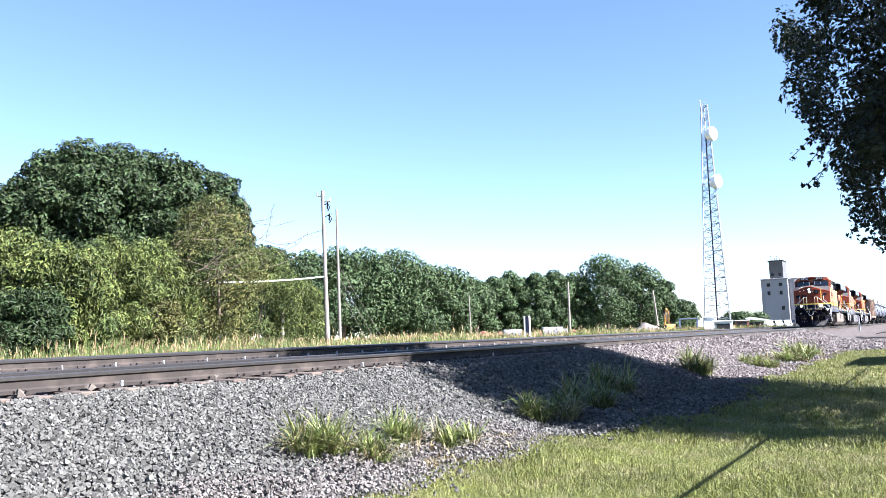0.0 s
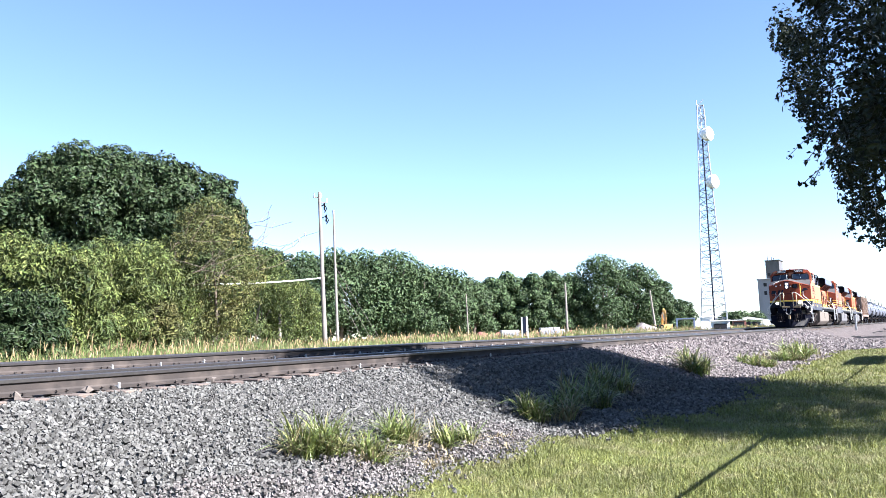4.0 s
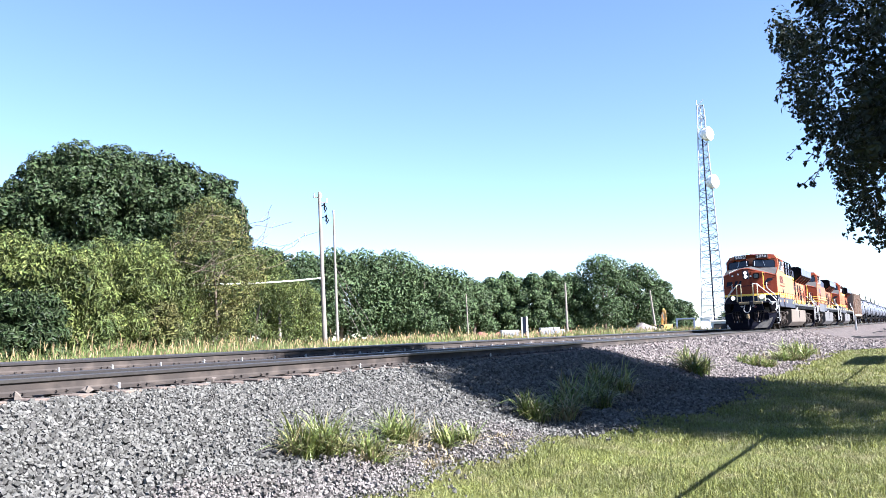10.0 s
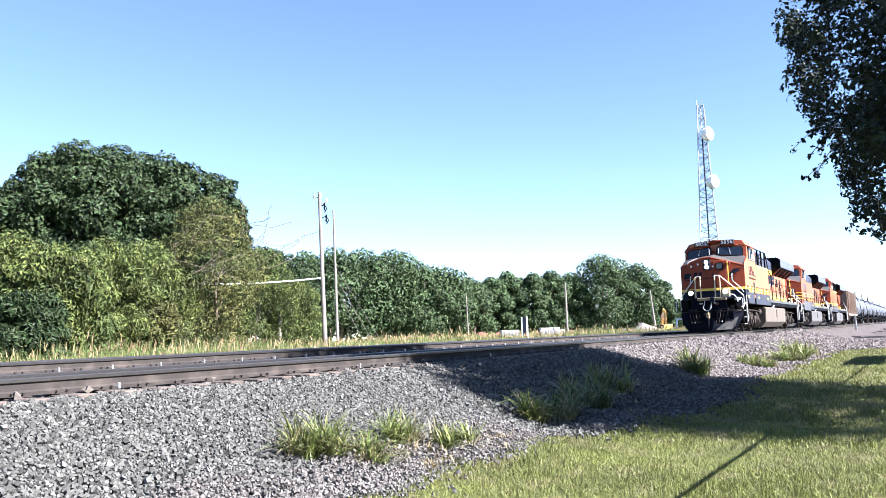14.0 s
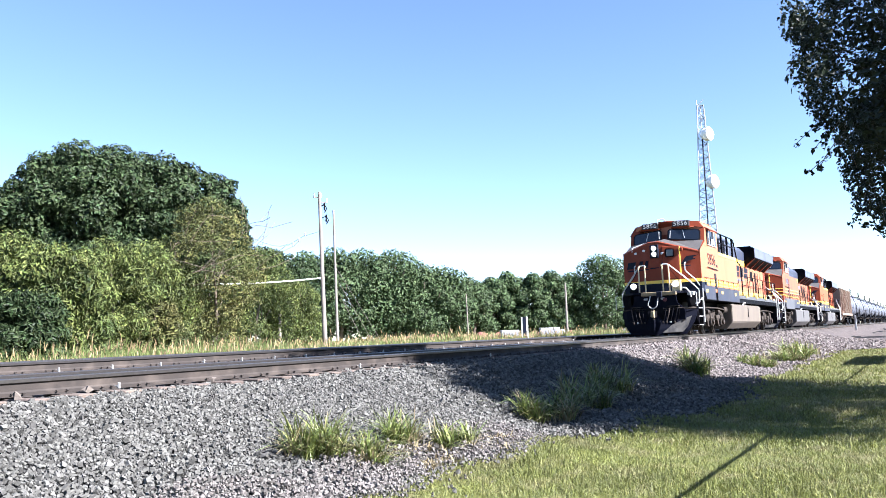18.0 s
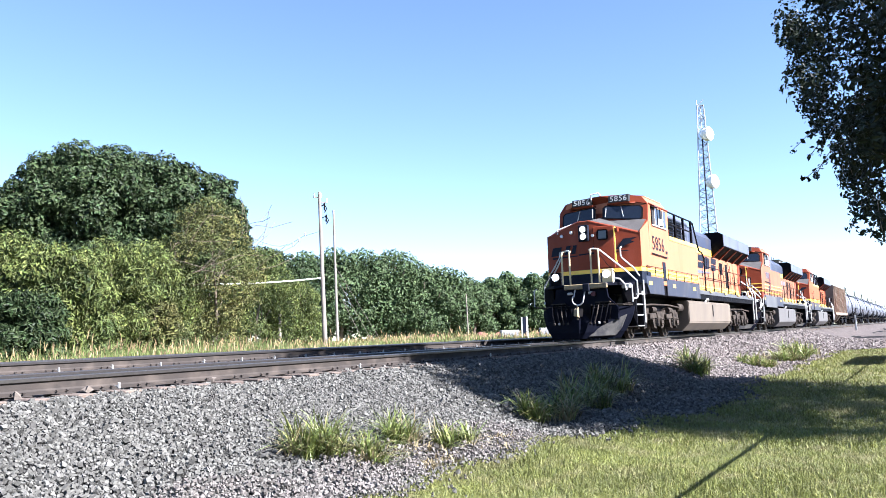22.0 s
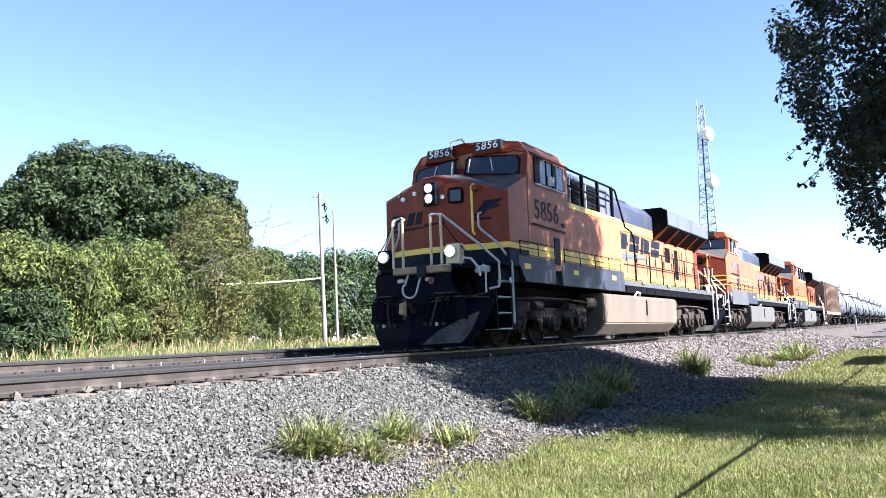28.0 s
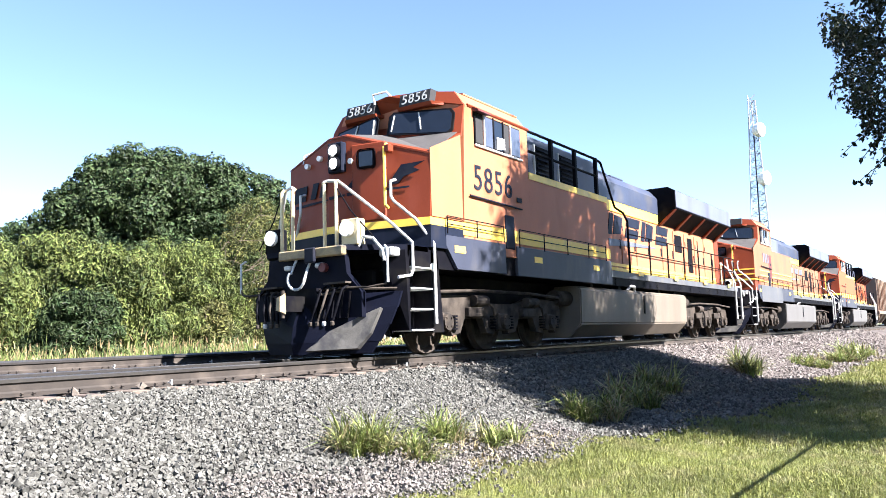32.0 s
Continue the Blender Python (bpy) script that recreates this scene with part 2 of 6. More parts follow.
M_DRIVE = mat("pale_gravel_drive", (0.090, 0.077, 0.072), 0.95, vary=0.6, scale=3, fine=14, bump=0.9, dirt=(0.05, 0.043, 0.04), dirt_scale=1.5, dirt_amount=0.5, gloss=0.1)
M_FINE = mat("fine_pale_gravel", (0.125, 0.114, 0.105), 0.92, vary=0.25, scale=18, fine=120, bump=0.2, random=0.45, gloss=0.15)
# Near-black colour stands in for the shade in the gaps between stones.
M_BED = mat("gap_shade_bed", (0.007, 0.0065, 0.007), 0.95, vary=0.5, scale=14, fine=70, bump=0.9, dirt=(0.016, 0.015, 0.015), dirt_scale=9, dirt_amount=0.6, gloss=0.1)
M_LAWN = mat("lawn_soil", (0.080, 0.085, 0.026), 0.95, vary=0.5, scale=1.2, fine=25, bump=0.6, dirt=(0.15, 0.12, 0.06), dirt_scale=1.4, dirt_amount=0.5)
M_BLADE = mat("lawn_blades", (0.126, 0.141, 0.031), 0.6, vary=0.35, scale=0.9, fine=7, bump=0, dirt=(0.20, 0.185, 0.08), dirt_scale=2.2, dirt_amount=0.4, random=0.45, through_light=0.15)
M_TUFT = mat("tall_grass_blades", (0.13, 0.165, 0.042), 0.5, vary=0.3, scale=4, bump=0, dirt=(0.25, 0.22, 0.11), dirt_scale=7, dirt_amount=0.4, random=0.7, through_light=0.3)
M_STRAW = mat("dry_grass_straw", (0.24, 0.20, 0.11), 0.7, vary=0.3, scale=4, bump=0, random=0.4, through_light=0.2)
M_MEADOW = mat("meadow_grass", (0.112, 0.146, 0.038), 0.65, vary=0.3, scale=0.25, fine=2, bump=0, dirt=(0.17, 0.155, 0.065), dirt_scale=0.35, dirt_amount=0.3, random=0.45, through_light=0.3)
M_SEED = mat("grass_seed_heads", (0.25, 0.18, 0.09), 0.8, vary=0.25, bump=0, random=0.3, through_light=0.2)
M_BARK = mat("grey_brown_bark", (0.13, 0.10, 0.075), 0.95, vary=0.4, scale=6, fine=40, bump=0.8, streak=0.3)
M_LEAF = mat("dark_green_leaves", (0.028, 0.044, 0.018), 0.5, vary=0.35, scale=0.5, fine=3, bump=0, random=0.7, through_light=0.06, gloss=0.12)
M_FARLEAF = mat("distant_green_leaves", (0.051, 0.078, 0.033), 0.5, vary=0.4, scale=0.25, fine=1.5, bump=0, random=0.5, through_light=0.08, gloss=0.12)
M_BUSH = mat("bright_green_leaves", (0.088, 0.110, 0.031), 0.55, vary=0.55, scale=0.45, fine=3, bump=0, dirt=(0.030, 0.048, 0.017), dirt_scale=0.7, dirt_amount=0.5, random=0.6, through_light=0.12, gloss=0.15)
M_GOLD = mat("yellowing_leaves", (0.108, 0.107, 0.034), 0.55, vary=0.5, scale=0.6, fine=3, bump=0, dirt=(0.046, 0.066, 0.024), dirt_scale=0.45, dirt_amount=0.8, random=0.6, through_light=0.12, gloss=0.15)
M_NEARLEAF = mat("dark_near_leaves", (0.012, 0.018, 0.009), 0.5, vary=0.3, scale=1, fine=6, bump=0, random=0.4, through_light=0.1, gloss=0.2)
M_POLE = mat("weathered_pole_timber", (0.19, 0.165, 0.145), 0.9, vary=0.25, scale=3, bump=0.4, streak=0.15)
M_GALV = mat("galvanised_steel", (0.40, 0.41, 0.42), 0.45, 0.5, vary=0.15, bump=0.05)
M_CONC = mat("weathered_concrete", (0.27, 0.265, 0.29), 0.9, vary=0.12, scale=0.4, fine=8, bump=0.2, dirt=(0.21, 0.20, 0.215), dirt_scale=0.2, dirt_amount=0.5, streak=0.3)
M_TANKCAR = mat("grey_white_tank_paint", (0.115, 0.125, 0.155), 0.5, vary=0.1, scale=0.8, bump=0.03, dirt=(0.06, 0.055, 0.055), dirt_scale=0.7, dirt_amount=0.35, streak=0.4)
M_HOPPER = mat("tan_hopper_paint", (0.20, 0.155, 0.115), 0.65, vary=0.25, scale=0.9, bump=0.1, dirt=(0.17, 0.085, 0.05), dirt_scale=0.9, dirt_amount=0.5, streak=0.3)
M_DARK = mat("dark_void", (0.012, 0.012, 0.014), 0.8, vary=0.3, bump=0.1)
M_WIRE = mat("black_wire", (0.02, 0.02, 0.02), 0.7, bump=0)

# ---- ground and railway ----
def ground_z(x, y):
    """Height of the ground across the railway, with soft unevenness."""
    ys = np.array([-3000, -30, -9, -5.6, -4.3, -1.75, -1.3, 1.3, 1.9, 2.6, 5.7, 7.5, 12, 40, 3000])
    zs = np.array([-1.15, -1.12, -1.12, -1.1, -1.06, -0.34, -0.24, -0.24, -0.26, -0.13, -0.13, -0.35, -0.25, -0.2, -0.2])
    z = np.interp(y, ys, zs)
    return z + np.where(np.abs(y - 2) > 6, 0.03, 0.006) * (np.sin(x * 0.7 + 1.3 * y) + np.sin(1.9 * x - 0.6 * y + 1))


def make_ground():
    xs = np.concatenate([[-3000, -900, -300, -120, -60, -30], np.arange(-20, 60, 1.0), np.arange(60, 200, 8.0), [200, 300, 500, 900, 1800, 4000]])
    ys = np.concatenate([[-3000, -800, -200, -80, -40], np.arange(-30, -6, 1.5), np.arange(-6, 6, 0.3), np.arange(6, 40, 2.0), [40, 60, 100, 200, 500, 1200, 4000]])
    X, Y = np.meshgrid(xs, ys)
    Z = ground_z(X, Y) - 0.05
    V = np.stack([X, Y, Z], -1).reshape(-1, 3)
    w, h = len(xs), len(ys)
    i = (np.arange(h - 1)[:, None] * w + np.arange(w - 1)[None, :]).ravel()
    F = np.stack([i, i + 1, i + 1 + w, i + w], -1)
    return sheet("ground", mesh_of("ground", V, F, M_LAWN, True), "grassy level ground on both sides of the railway", "ground", "structure")


make_ground()


def toe(x):
    """Where the gravel meets the lawn."""
    return np.interp(x, [0, 5.4, 6.7, 7.5, 8.2, 9.3, 10.5, 12.2, 14.7, 18, 22, 25, 37, 44, 46, 49, 60, 130], [-4.55, -4.5, -4.35, -4.25, -4.5, -4.4, -4.9, -5.3, -5.7, -5.3, -4.9, -5.1, -5.15, -4.95, -7.2, -10.5, -13, -14]) + 0.07 * np.sin(x * 2.7 + 1) + 0.05 * np.sin(x * 6.1)


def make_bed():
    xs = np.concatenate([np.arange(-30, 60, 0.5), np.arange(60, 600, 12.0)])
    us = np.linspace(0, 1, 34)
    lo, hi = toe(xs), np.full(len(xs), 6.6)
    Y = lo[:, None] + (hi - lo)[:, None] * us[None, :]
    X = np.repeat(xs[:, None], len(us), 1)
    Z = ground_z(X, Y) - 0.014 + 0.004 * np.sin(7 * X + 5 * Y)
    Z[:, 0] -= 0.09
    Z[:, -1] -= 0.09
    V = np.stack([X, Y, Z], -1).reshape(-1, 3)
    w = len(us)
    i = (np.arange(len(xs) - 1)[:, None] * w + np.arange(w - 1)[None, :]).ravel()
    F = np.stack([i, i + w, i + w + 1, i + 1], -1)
    return sheet("ballast", mesh_of("ballast", V, F, M_BED, True), "crushed stone ballast under the railway track, gap shade put into its near-black", "ballast", "structure")


bed = make_bed()

CUBE = np.array([[-1, -1, -1], [1, -1, -1], [1, 1, -1], [-1, 1, -1], [-1, -1, 1], [1, -1, 1], [1, 1, 1], [-1, 1, 1]], float) * 0.5
CUBE_F = np.array([[0, 3, 2, 1], [4, 5, 6, 7], [0, 1, 5, 4], [1, 2, 6, 5], [2, 3, 7, 6], [3, 0, 4, 7]])


def random_turns(n):
    q = rng.normal(size=(n, 4))
    q /= np.linalg.norm(q, axis=1)[:, None]
    w, x, y, z = q.T
    return np.stack([1 - 2 * (y * y + z * z), 2 * (x * y - z * w), 2 * (x * z + y * w), 2 * (x * y + z * w), 1 - 2 * (x * x + z * z),
                     2 * (y * z - x * w), 2 * (x * z - y * w), 2 * (y * z + x * w), 1 - 2 * (x * x + y * y)], -1).reshape(n, 3, 3)


def stone_corners(n):
    """Corners of n broken stones about one unit across, with blunted edges."""
    v = CUBE[None] * rng.uniform(0.75, 1.15, (n, 1, 3)) + rng.uniform(-0.2, 0.2, (n, 8, 3))
    v *= rng.uniform(0.62, 1.0, (n, 8, 1))
    return np.einsum("nij,nkj->nki", random_turns(n), v) * 1.25


def stones(x, y, size, lift=0.22):
    n = len(x)
    v = stone_corners(n) * size[:, None, None]
    z = ground_z(x, y) + size * lift * rng.uniform(-0.8, 4.0, n)
    return (v + np.stack([x, y, z], -1)[:, None]).reshape(-1, 3), (CUBE_F[None] + 8 * np.arange(n)[:, None, None]).reshape(-1, 4)


def scatter(a, b, y0, y1, pitch):
    """Places and sizes of stones on a shaken grid, clear of the rails and of the lawn."""
    gx, gy = np.meshgrid(np.arange(a, b, pitch), np.arange(y0, y1, pitch))
    x, y = gx.ravel() + rng.uniform(-0.5, 0.5, gx.size) * pitch, gy.ravel() + rng.uniform(-0.5, 0.5, gx.size) * pitch
    keep = (y > toe(x) - rng.exponential(0.14, len(x))) & ~((np.abs(y) < 1.28) & (rng.random(len(x)) < 0.6)) & (x > 0.42 * (y + 8.9))
    keep &= (np.abs(np.abs(y) - 0.755) > 0.11) & (np.abs(np.abs(y - 4.3) - 0.755) > 0.11) & (rng.random(len(x)) < 0.86)
    return x[keep], y[keep], pitch * 0.84 * rng.lognormal(0, 0.22, keep.sum())


def make_stones():
    """The nearest stones are pieces of the ballast, the rest joined sheets; fine pale gravel lies along the lawn."""
    zones = ((2.0, 10, -5.6, -0.7, 0.027), (10, 20, -6.2, -0.7, 0.036), (2.0, 20, -0.7, 1.3, 0.08))
    x, y, size = (np.concatenate(c) for c in zip(*(scatter(*z) for z in zones)))
    near = np.flatnonzero((x > 4.2) & (x < 5.0) & (y > -4.0) & (y < -3.4))[:300]
    rest = np.ones(len(x), bool)
    rest[near] = False
    V, F = stones(x[rest], y[rest], size[rest])
    sheet("loose_stones", mesh_of("loose_stones", V, F, M_STONE), "loose grey crushed stones covering the track bed", "stones", "stuff")
    shapes = [mesh_of("stone", c, CUBE_F, M_STONE) for c in stone_corners(12)]
    for k, i in enumerate(near):
        z = float(ground_z(x[i:i + 1], y[i:i + 1])[0]) + 0.2 * size[i]
        piece("stone", shapes[k % 12], bed, pose(x[i], y[i], z, 37 * k % 360, 71 * k % 360, 113 * k % 360) @ Matrix.Scale(size[i], 4))
    zones = ((20, 32, -5.6, -0.7, 0.047), (32, 46, -5.6, -0.7, 0.07), (46, 66, -8.0, -0.7, 0.085))
    V, F = stones(*(np.concatenate(c) for c in zip(*(scatter(*z) for z in zones))))
    sheet("road_gravel", mesh_of("road_gravel", V, F, M_ROADSTONE), "pale pinkish gravel spreading from the track bed to a drive", "gravel", "stuff")
    xs = np.concatenate([np.arange(44, 60, 0.5), np.arange(60, 200, 4.0), [200, 260, 400, 600]])
    us = np.linspace(0, 1, 24)
    X, Y = np.repeat(xs[:, None], 24, 1), toe(xs)[:, None] + 0.1 + (-0.95 - toe(xs) - 0.1)[:, None] * us[None, :]
    i = (np.arange(len(xs) - 1)[:, None] * 24 + np.arange(23)[None, :]).ravel()
    V = np.stack([X, Y, ground_z(X, Y) + 0.006], -1).reshape(-1, 3)
    sheet("gravel_drive", mesh_of("gravel_drive", V, np.stack([i, i + 24, i + 25, i + 1], -1), M_DRIVE, True), "pale pinkish gravel drive beside the track", "gravel drive", "structure")
    x, y, size = scatter(4.0, 9.6, -5.0, -3.6, 0.021)
    keep = y < toe(x) + 0.75 + 0.15 * np.sin(3.1 * x) - rng.exponential(0.12, len(x))
    V, F = stones(x[keep], y[keep], size[keep], 0.9)
    sheet("fine_gravel", mesh_of("fine_gravel", V, F, M_FINE), "fine pale grey gravel along the edge of the lawn", "gravel", "stuff")


make_stones()


def make_track(y0, z0, label, ties, anchors):
    track = thing("railway_track", pose(0, y0, z0), label, "railway track", "parallel tracks", "structure")
    web = [(-0.076, -0.186), (0.076, -0.186), (0.076, -0.172), (0.018, -0.150), (0.009, -0.13), (0.009, -0.06), (0.03, -0.045), (-0.03, -0.045), (-0.009, -0.06), (-0.009, -0.13), (-0.018, -0.150), (-0.076, -0.172)]
    head = [(-0.035, -0.046), (0.035, -0.046), (0.037, -0.012), (0.028, -0.002), (0.012, 0.0), (-0.012, 0.0), (-0.028, -0.002), (-0.037, -0.012)]
    for side in (-0.755, 0.755):
        bm = prism(B(), [(side + u, v) for u, v in web], -300, 700)
        rail = part("rail", bm, M_RAIL, track, "rust-brown steel rail with a bright worn top")
        part("rail_head", prism(B(), [(side + u, v) for u, v in head], -300, 700), M_HEAD, rail, "bright worn rail head")
    tie = B()
    box(tie, -0.115, 0.115, -1.3, 1.3, -0.375, -0.196, 0.012)
    tie_mesh = part("sleeper", tie, M_TIE, track).data
    plate = B()
    box(plate, -0.10, 0.10, -0.19, 0.19, -0.196, -0.184, 0.003)
    for sx in (-0.06, 0.06):
        for sy in (-0.095, 0.095):
            cyl(plate, (sx, sy, -0.19), (sx, sy, -0.155), 0.012, seg=6)
            box(plate, sx - 0.018, sx + 0.018, sy - 0.016, sy + 0.016, -0.162, -0.148, 0.004)
    clip = B()
    box(clip, -0.014, 0.014, -0.085, 0.085, -0.176, -0.150, 0.004)
    box(clip, -0.012, 0.012, -0.10, -0.075, -0.190, -0.120, 0.004)
    plate_mesh = part("tie_plate", plate, M_RAIL, track).data
    clip_mesh = part("rail_anchor", clip, M_SILVER, track, "pale steel rail anchor").data
    first = {o.name.split(".")[0]: o for o in track.children}
    for k in range(ties):
        x = -4 + 0.52 * k + rng.uniform(-0.03, 0.03)
        m = pose(x, rng.uniform(-0.03, 0.03), rng.uniform(-0.006, 0.004), 0, 0, rng.uniform(-1, 1))
        if k == 0:
            first["sleeper"].matrix_basis = m
        else:
            piece("sleeper", tie_mesh, track, m)
        if k < 75:
            for side in (-0.755, 0.755):
                if k == 0 and side < 0:
                    first["tie_plate"].matrix_basis = pose(x, side, 0)
                else:
                    piece("tie_plate", plate_mesh, track, pose(x, side, 0))
        if k % anchors == 1 and k < 100:
            if k == 1:
                first["rail_anchor"].matrix_basis = pose(x + 0.16, -0.755, 0)
            else:
                piece("rail_anchor", clip_mesh, track, pose(x + 0.16, -0.755, 0))
    return track


make_track(0.0, 0.0, "railway track with rusty rails on timber sleepers under the train", 240, 9)
make_track(4.3, 0.115, "second, empty railway track with rusty rails behind the first", 200, 2)


# ---- plants ----
def blades(x, y, z, height, width, lean=0.35, heading=None):
    """Bent blades of grass, each of two quads."""
    n = len(x)
    a = rng.uniform(0, 2 * np.pi, n) if heading is None else heading
    ux, uy = np.cos(a), np.sin(a)
    b = rng.uniform(0, 2 * np.pi, n)
    ln = np.abs(rng.normal(0, lean, n)) * height
    o = np.stack([x, y, z], -1)
    side = np.stack([ux, uy, 0 * ux], -1) * (width / 2)[:, None]
    out = np.stack([np.cos(b) * ln, np.sin(b) * ln, 0 * ln], -1)
    up = np.array([0, 0, 1.0])
    mid = o + out * 0.35 + up * (height * 0.6)[:, None]
    tip = o + out + up * (height * (1 - 0.25 * np.minimum(1, ln / height)))[:, None]
    V = np.stack([o - side, o + side, mid + side * 0.8, mid - side * 0.8, tip + side * 0.12, tip - side * 0.12], 1).reshape(-1, 3)
    k = 6 * np.arange(n)[:, None]
    F = np.concatenate([k + np.array([0, 1, 2, 3]), k + np.array([3, 2, 4, 5])])
    return V, F


def make_lawn():
    parts = []
    for a, b, per, h, w in ((4, 10, 3200, 0.022, 0.007), (10, 20, 1500, 0.028, 0.011), (20, 45, 420, 0.036, 0.017), (45, 110, 50, 0.06, 0.07)):
        n = int((b - a) * 5.5 * per)
        x, y = rng.uniform(a, b, n), rng.uniform(-9.6, -4.1, n)
        keep = (y < toe(x) + rng.normal(0, 0.14, n) - 0.05) & (np.hypot(x, y + 8.9) > 5.5)
        x, y = x[keep], y[keep]
        hh = h * rng.lognormal(0, 0.35, len(x)) * (1 + 0.5 * np.sin(x * 1.7 + np.sin(y * 3)) * np.sin(y * 2.1))
        parts.append(blades(x, y, ground_z(x, y) - 0.05, hh + 0.05, w * rng.uniform(0.5, 1.4, len(x)), 1.0))
    off, Vs, Fs = 0, [], []
    for V, F in parts:
        Vs.append(V), Fs.append(F + off)
        off += len(V)
    sheet("lawn_grass", mesh_of("lawn_grass", np.concatenate(Vs), np.concatenate(Fs), M_BLADE), "short mown green and straw-coloured grass beside the ballast", "grass", "stuff")


make_lawn()


def make_meadow():
    n = 105000
    r = rng.random(n)
    x = 2 + 128 * rng.random(n) ** 1.6
    y = 6.3 + (26 + 0.18 * x) * r ** 1.5
    h = 0.44 * rng.lognormal(0, 0.28, n) * (0.6 + 0.4 * np.clip((y - 6.4) / 4, 0, 1)) * (1 + 0.35 * np.sin(x * 0.33) * np.sin(y * 0.41 + 1))
    w = 0.003 + 0.0006 * np.hypot(x, y + 9)
    V, F = blades(x, y, ground_z(x, y) - 0.05, h + 0.05, w, 0.3)
    sheet("meadow_grass", mesh_of("meadow_grass", V, F, M_MEADOW), "tall uncut green and straw-coloured grass behind the railway", "grass", "stuff")
    k = rng.random(n) < 0.12
    x, y, h = x[k], y[k], h[k] + 0.12
    V, F = blades(x, y, ground_z(x, y) + h * 0.72, h * 0.28, w[k] * 1.6, 0.6)
    sheet("seed_heads", mesh_of("seed_heads", V, F, M_SEED), "straw-brown seed heads above the tall grass", "grass", "stuff")


make_meadow()


def tuft(x, y, spread, count, height, material, label):
    """A clump of several tussocks: green blades and, among and around them, dry ones."""
    z = float(ground_z(np.array([x]), np.array([y]))[0])
    root = thing("grass_tuft", pose(x, y, z), label, "grass tuft", "grass tufts in the ballast")
    for name, part_of, m, reach, tall in (("foliage", 0.84, material, 1.0, 1.0), ("dry_straw", 0.2, M_STRAW, 1.15, 0.8)):
        V, F = tussocks(x, y, spread * reach, int(count * part_of), height * tall)
        ob = new(name, mesh_of(name, V, F, m))
        ob.parent = root
        tagged(ob, "dry straw-coloured grass blades" if m is M_STRAW else "", kind="stuff")
    return root


def tussocks(x, y, spread, count, height):
    """Broad blades that arch outwards from a few knots."""
    knots = max(4, int(spread * 20))
    kr, ka = spread * np.sqrt(rng.random(knots)), rng.uniform(0, 2 * np.pi, knots)
    kh = height * rng.uniform(0.65, 1.2, knots)
    pick = rng.integers(0, knots, count)
    a = rng.uniform(0, 2 * np.pi, count)
    out = np.stack([np.cos(a), np.sin(a), 0 * a], -1)
    px = kr[pick] * np.cos(ka[pick]) * 1.2 + 0.05 * rng.normal(size=count)
    py = kr[pick] * np.sin(ka[pick]) + 0.05 * rng.normal(size=count)
    z = ground_z(x + px, y + py) - ground_z(np.array([x]), np.array([y]))[0] - 0.02
    length = kh[pick] * rng.uniform(0.55, 1.35, count)
    bend = rng.uniform(0.35, 1.7, count)
    w = rng.uniform(0.008, 0.019, count) * (0.7 + 0.05 * x)
    side = np.stack([-np.sin(a), np.cos(a), 0 * a], -1) * (w / 2)[:, None]
    o, rows = np.stack([px, py, z], -1), []
    for f, wide in ((0.0, 0.7), (0.4, 1.0), (0.75, 0.8), (1.0, 0.1)):
        p = o + out * (length * bend * 0.75 * f ** 1.7)[:, None] + np.array([0, 0, 1.0]) * (length * (f - 0.40 * bend * f ** 2.4))[:, None]
        rows += [p - side * wide, p + side * wide]
    V = np.stack(rows, 1).reshape(-1, 3)
    k = 8 * np.arange(count)[:, None]
    F = np.concatenate([k + np.array(q) for q in ([0, 1, 3, 2], [2, 3, 5, 4], [4, 5, 7, 6])])
    return V, F


def leaf_cloud(centres, radii, count, size, shell=0.66, slim=0.6, droop=0.0, face=1.2):
    """Leaves near the skins of ellipsoid clumps, turned mostly outwards; droop lets their tips hang, slim is their breadth."""
    centres, radii = np.asarray(centres, float), np.asarray(radii, float)
    wts = radii[:, 0] * radii[:, 2]
    k = rng.choice(len(centres), count, p=wts / wts.sum())
    d = rng.normal(size=(count, 3))
    d /= np.linalg.norm(d, axis=1)[:, None]
    rad = shell + (1.10 - shell) * rng.random(count) ** 0.6
    rad *= 1 + 0.16 * np.sin(9 * d[:, 0] + 5 * k) * np.sin(8 * d[:, 1] + 3 * k)
    p = centres[k] + d * rad[:, None] * radii[k]
    s = size * rng.uniform(0.55, 1.45, count)
    up = face * d + 0.5 * rng.normal(size=(count, 3)) + np.array([0, 0, 0.25])
    up /= np.linalg.norm(up, axis=1)[:, None]
    along = rng.normal(size=(count, 3)) + droop * (d + np.array([0, 0, -0.9]))
    along -= up * np.sum(along * up, 1)[:, None]
    along /= np.linalg.norm(along, axis=1)[:, None]
    aside = np.cross(up, along)
    base = np.array([[-0.5, 0, 0], [0, -0.5 * slim, 0.08], [0.55, 0, -0.08], [0, 0.5 * slim, 0.08]])
    v = base[None, :, 0:1] * along[:, None] + base[None, :, 1:2] * aside[:, None] + base[None, :, 2:3] * up[:, None]
    return (p[:, None] + v * s[:, None, None]).reshape(-1, 3), np.arange(4 * count).reshape(-1, 4)


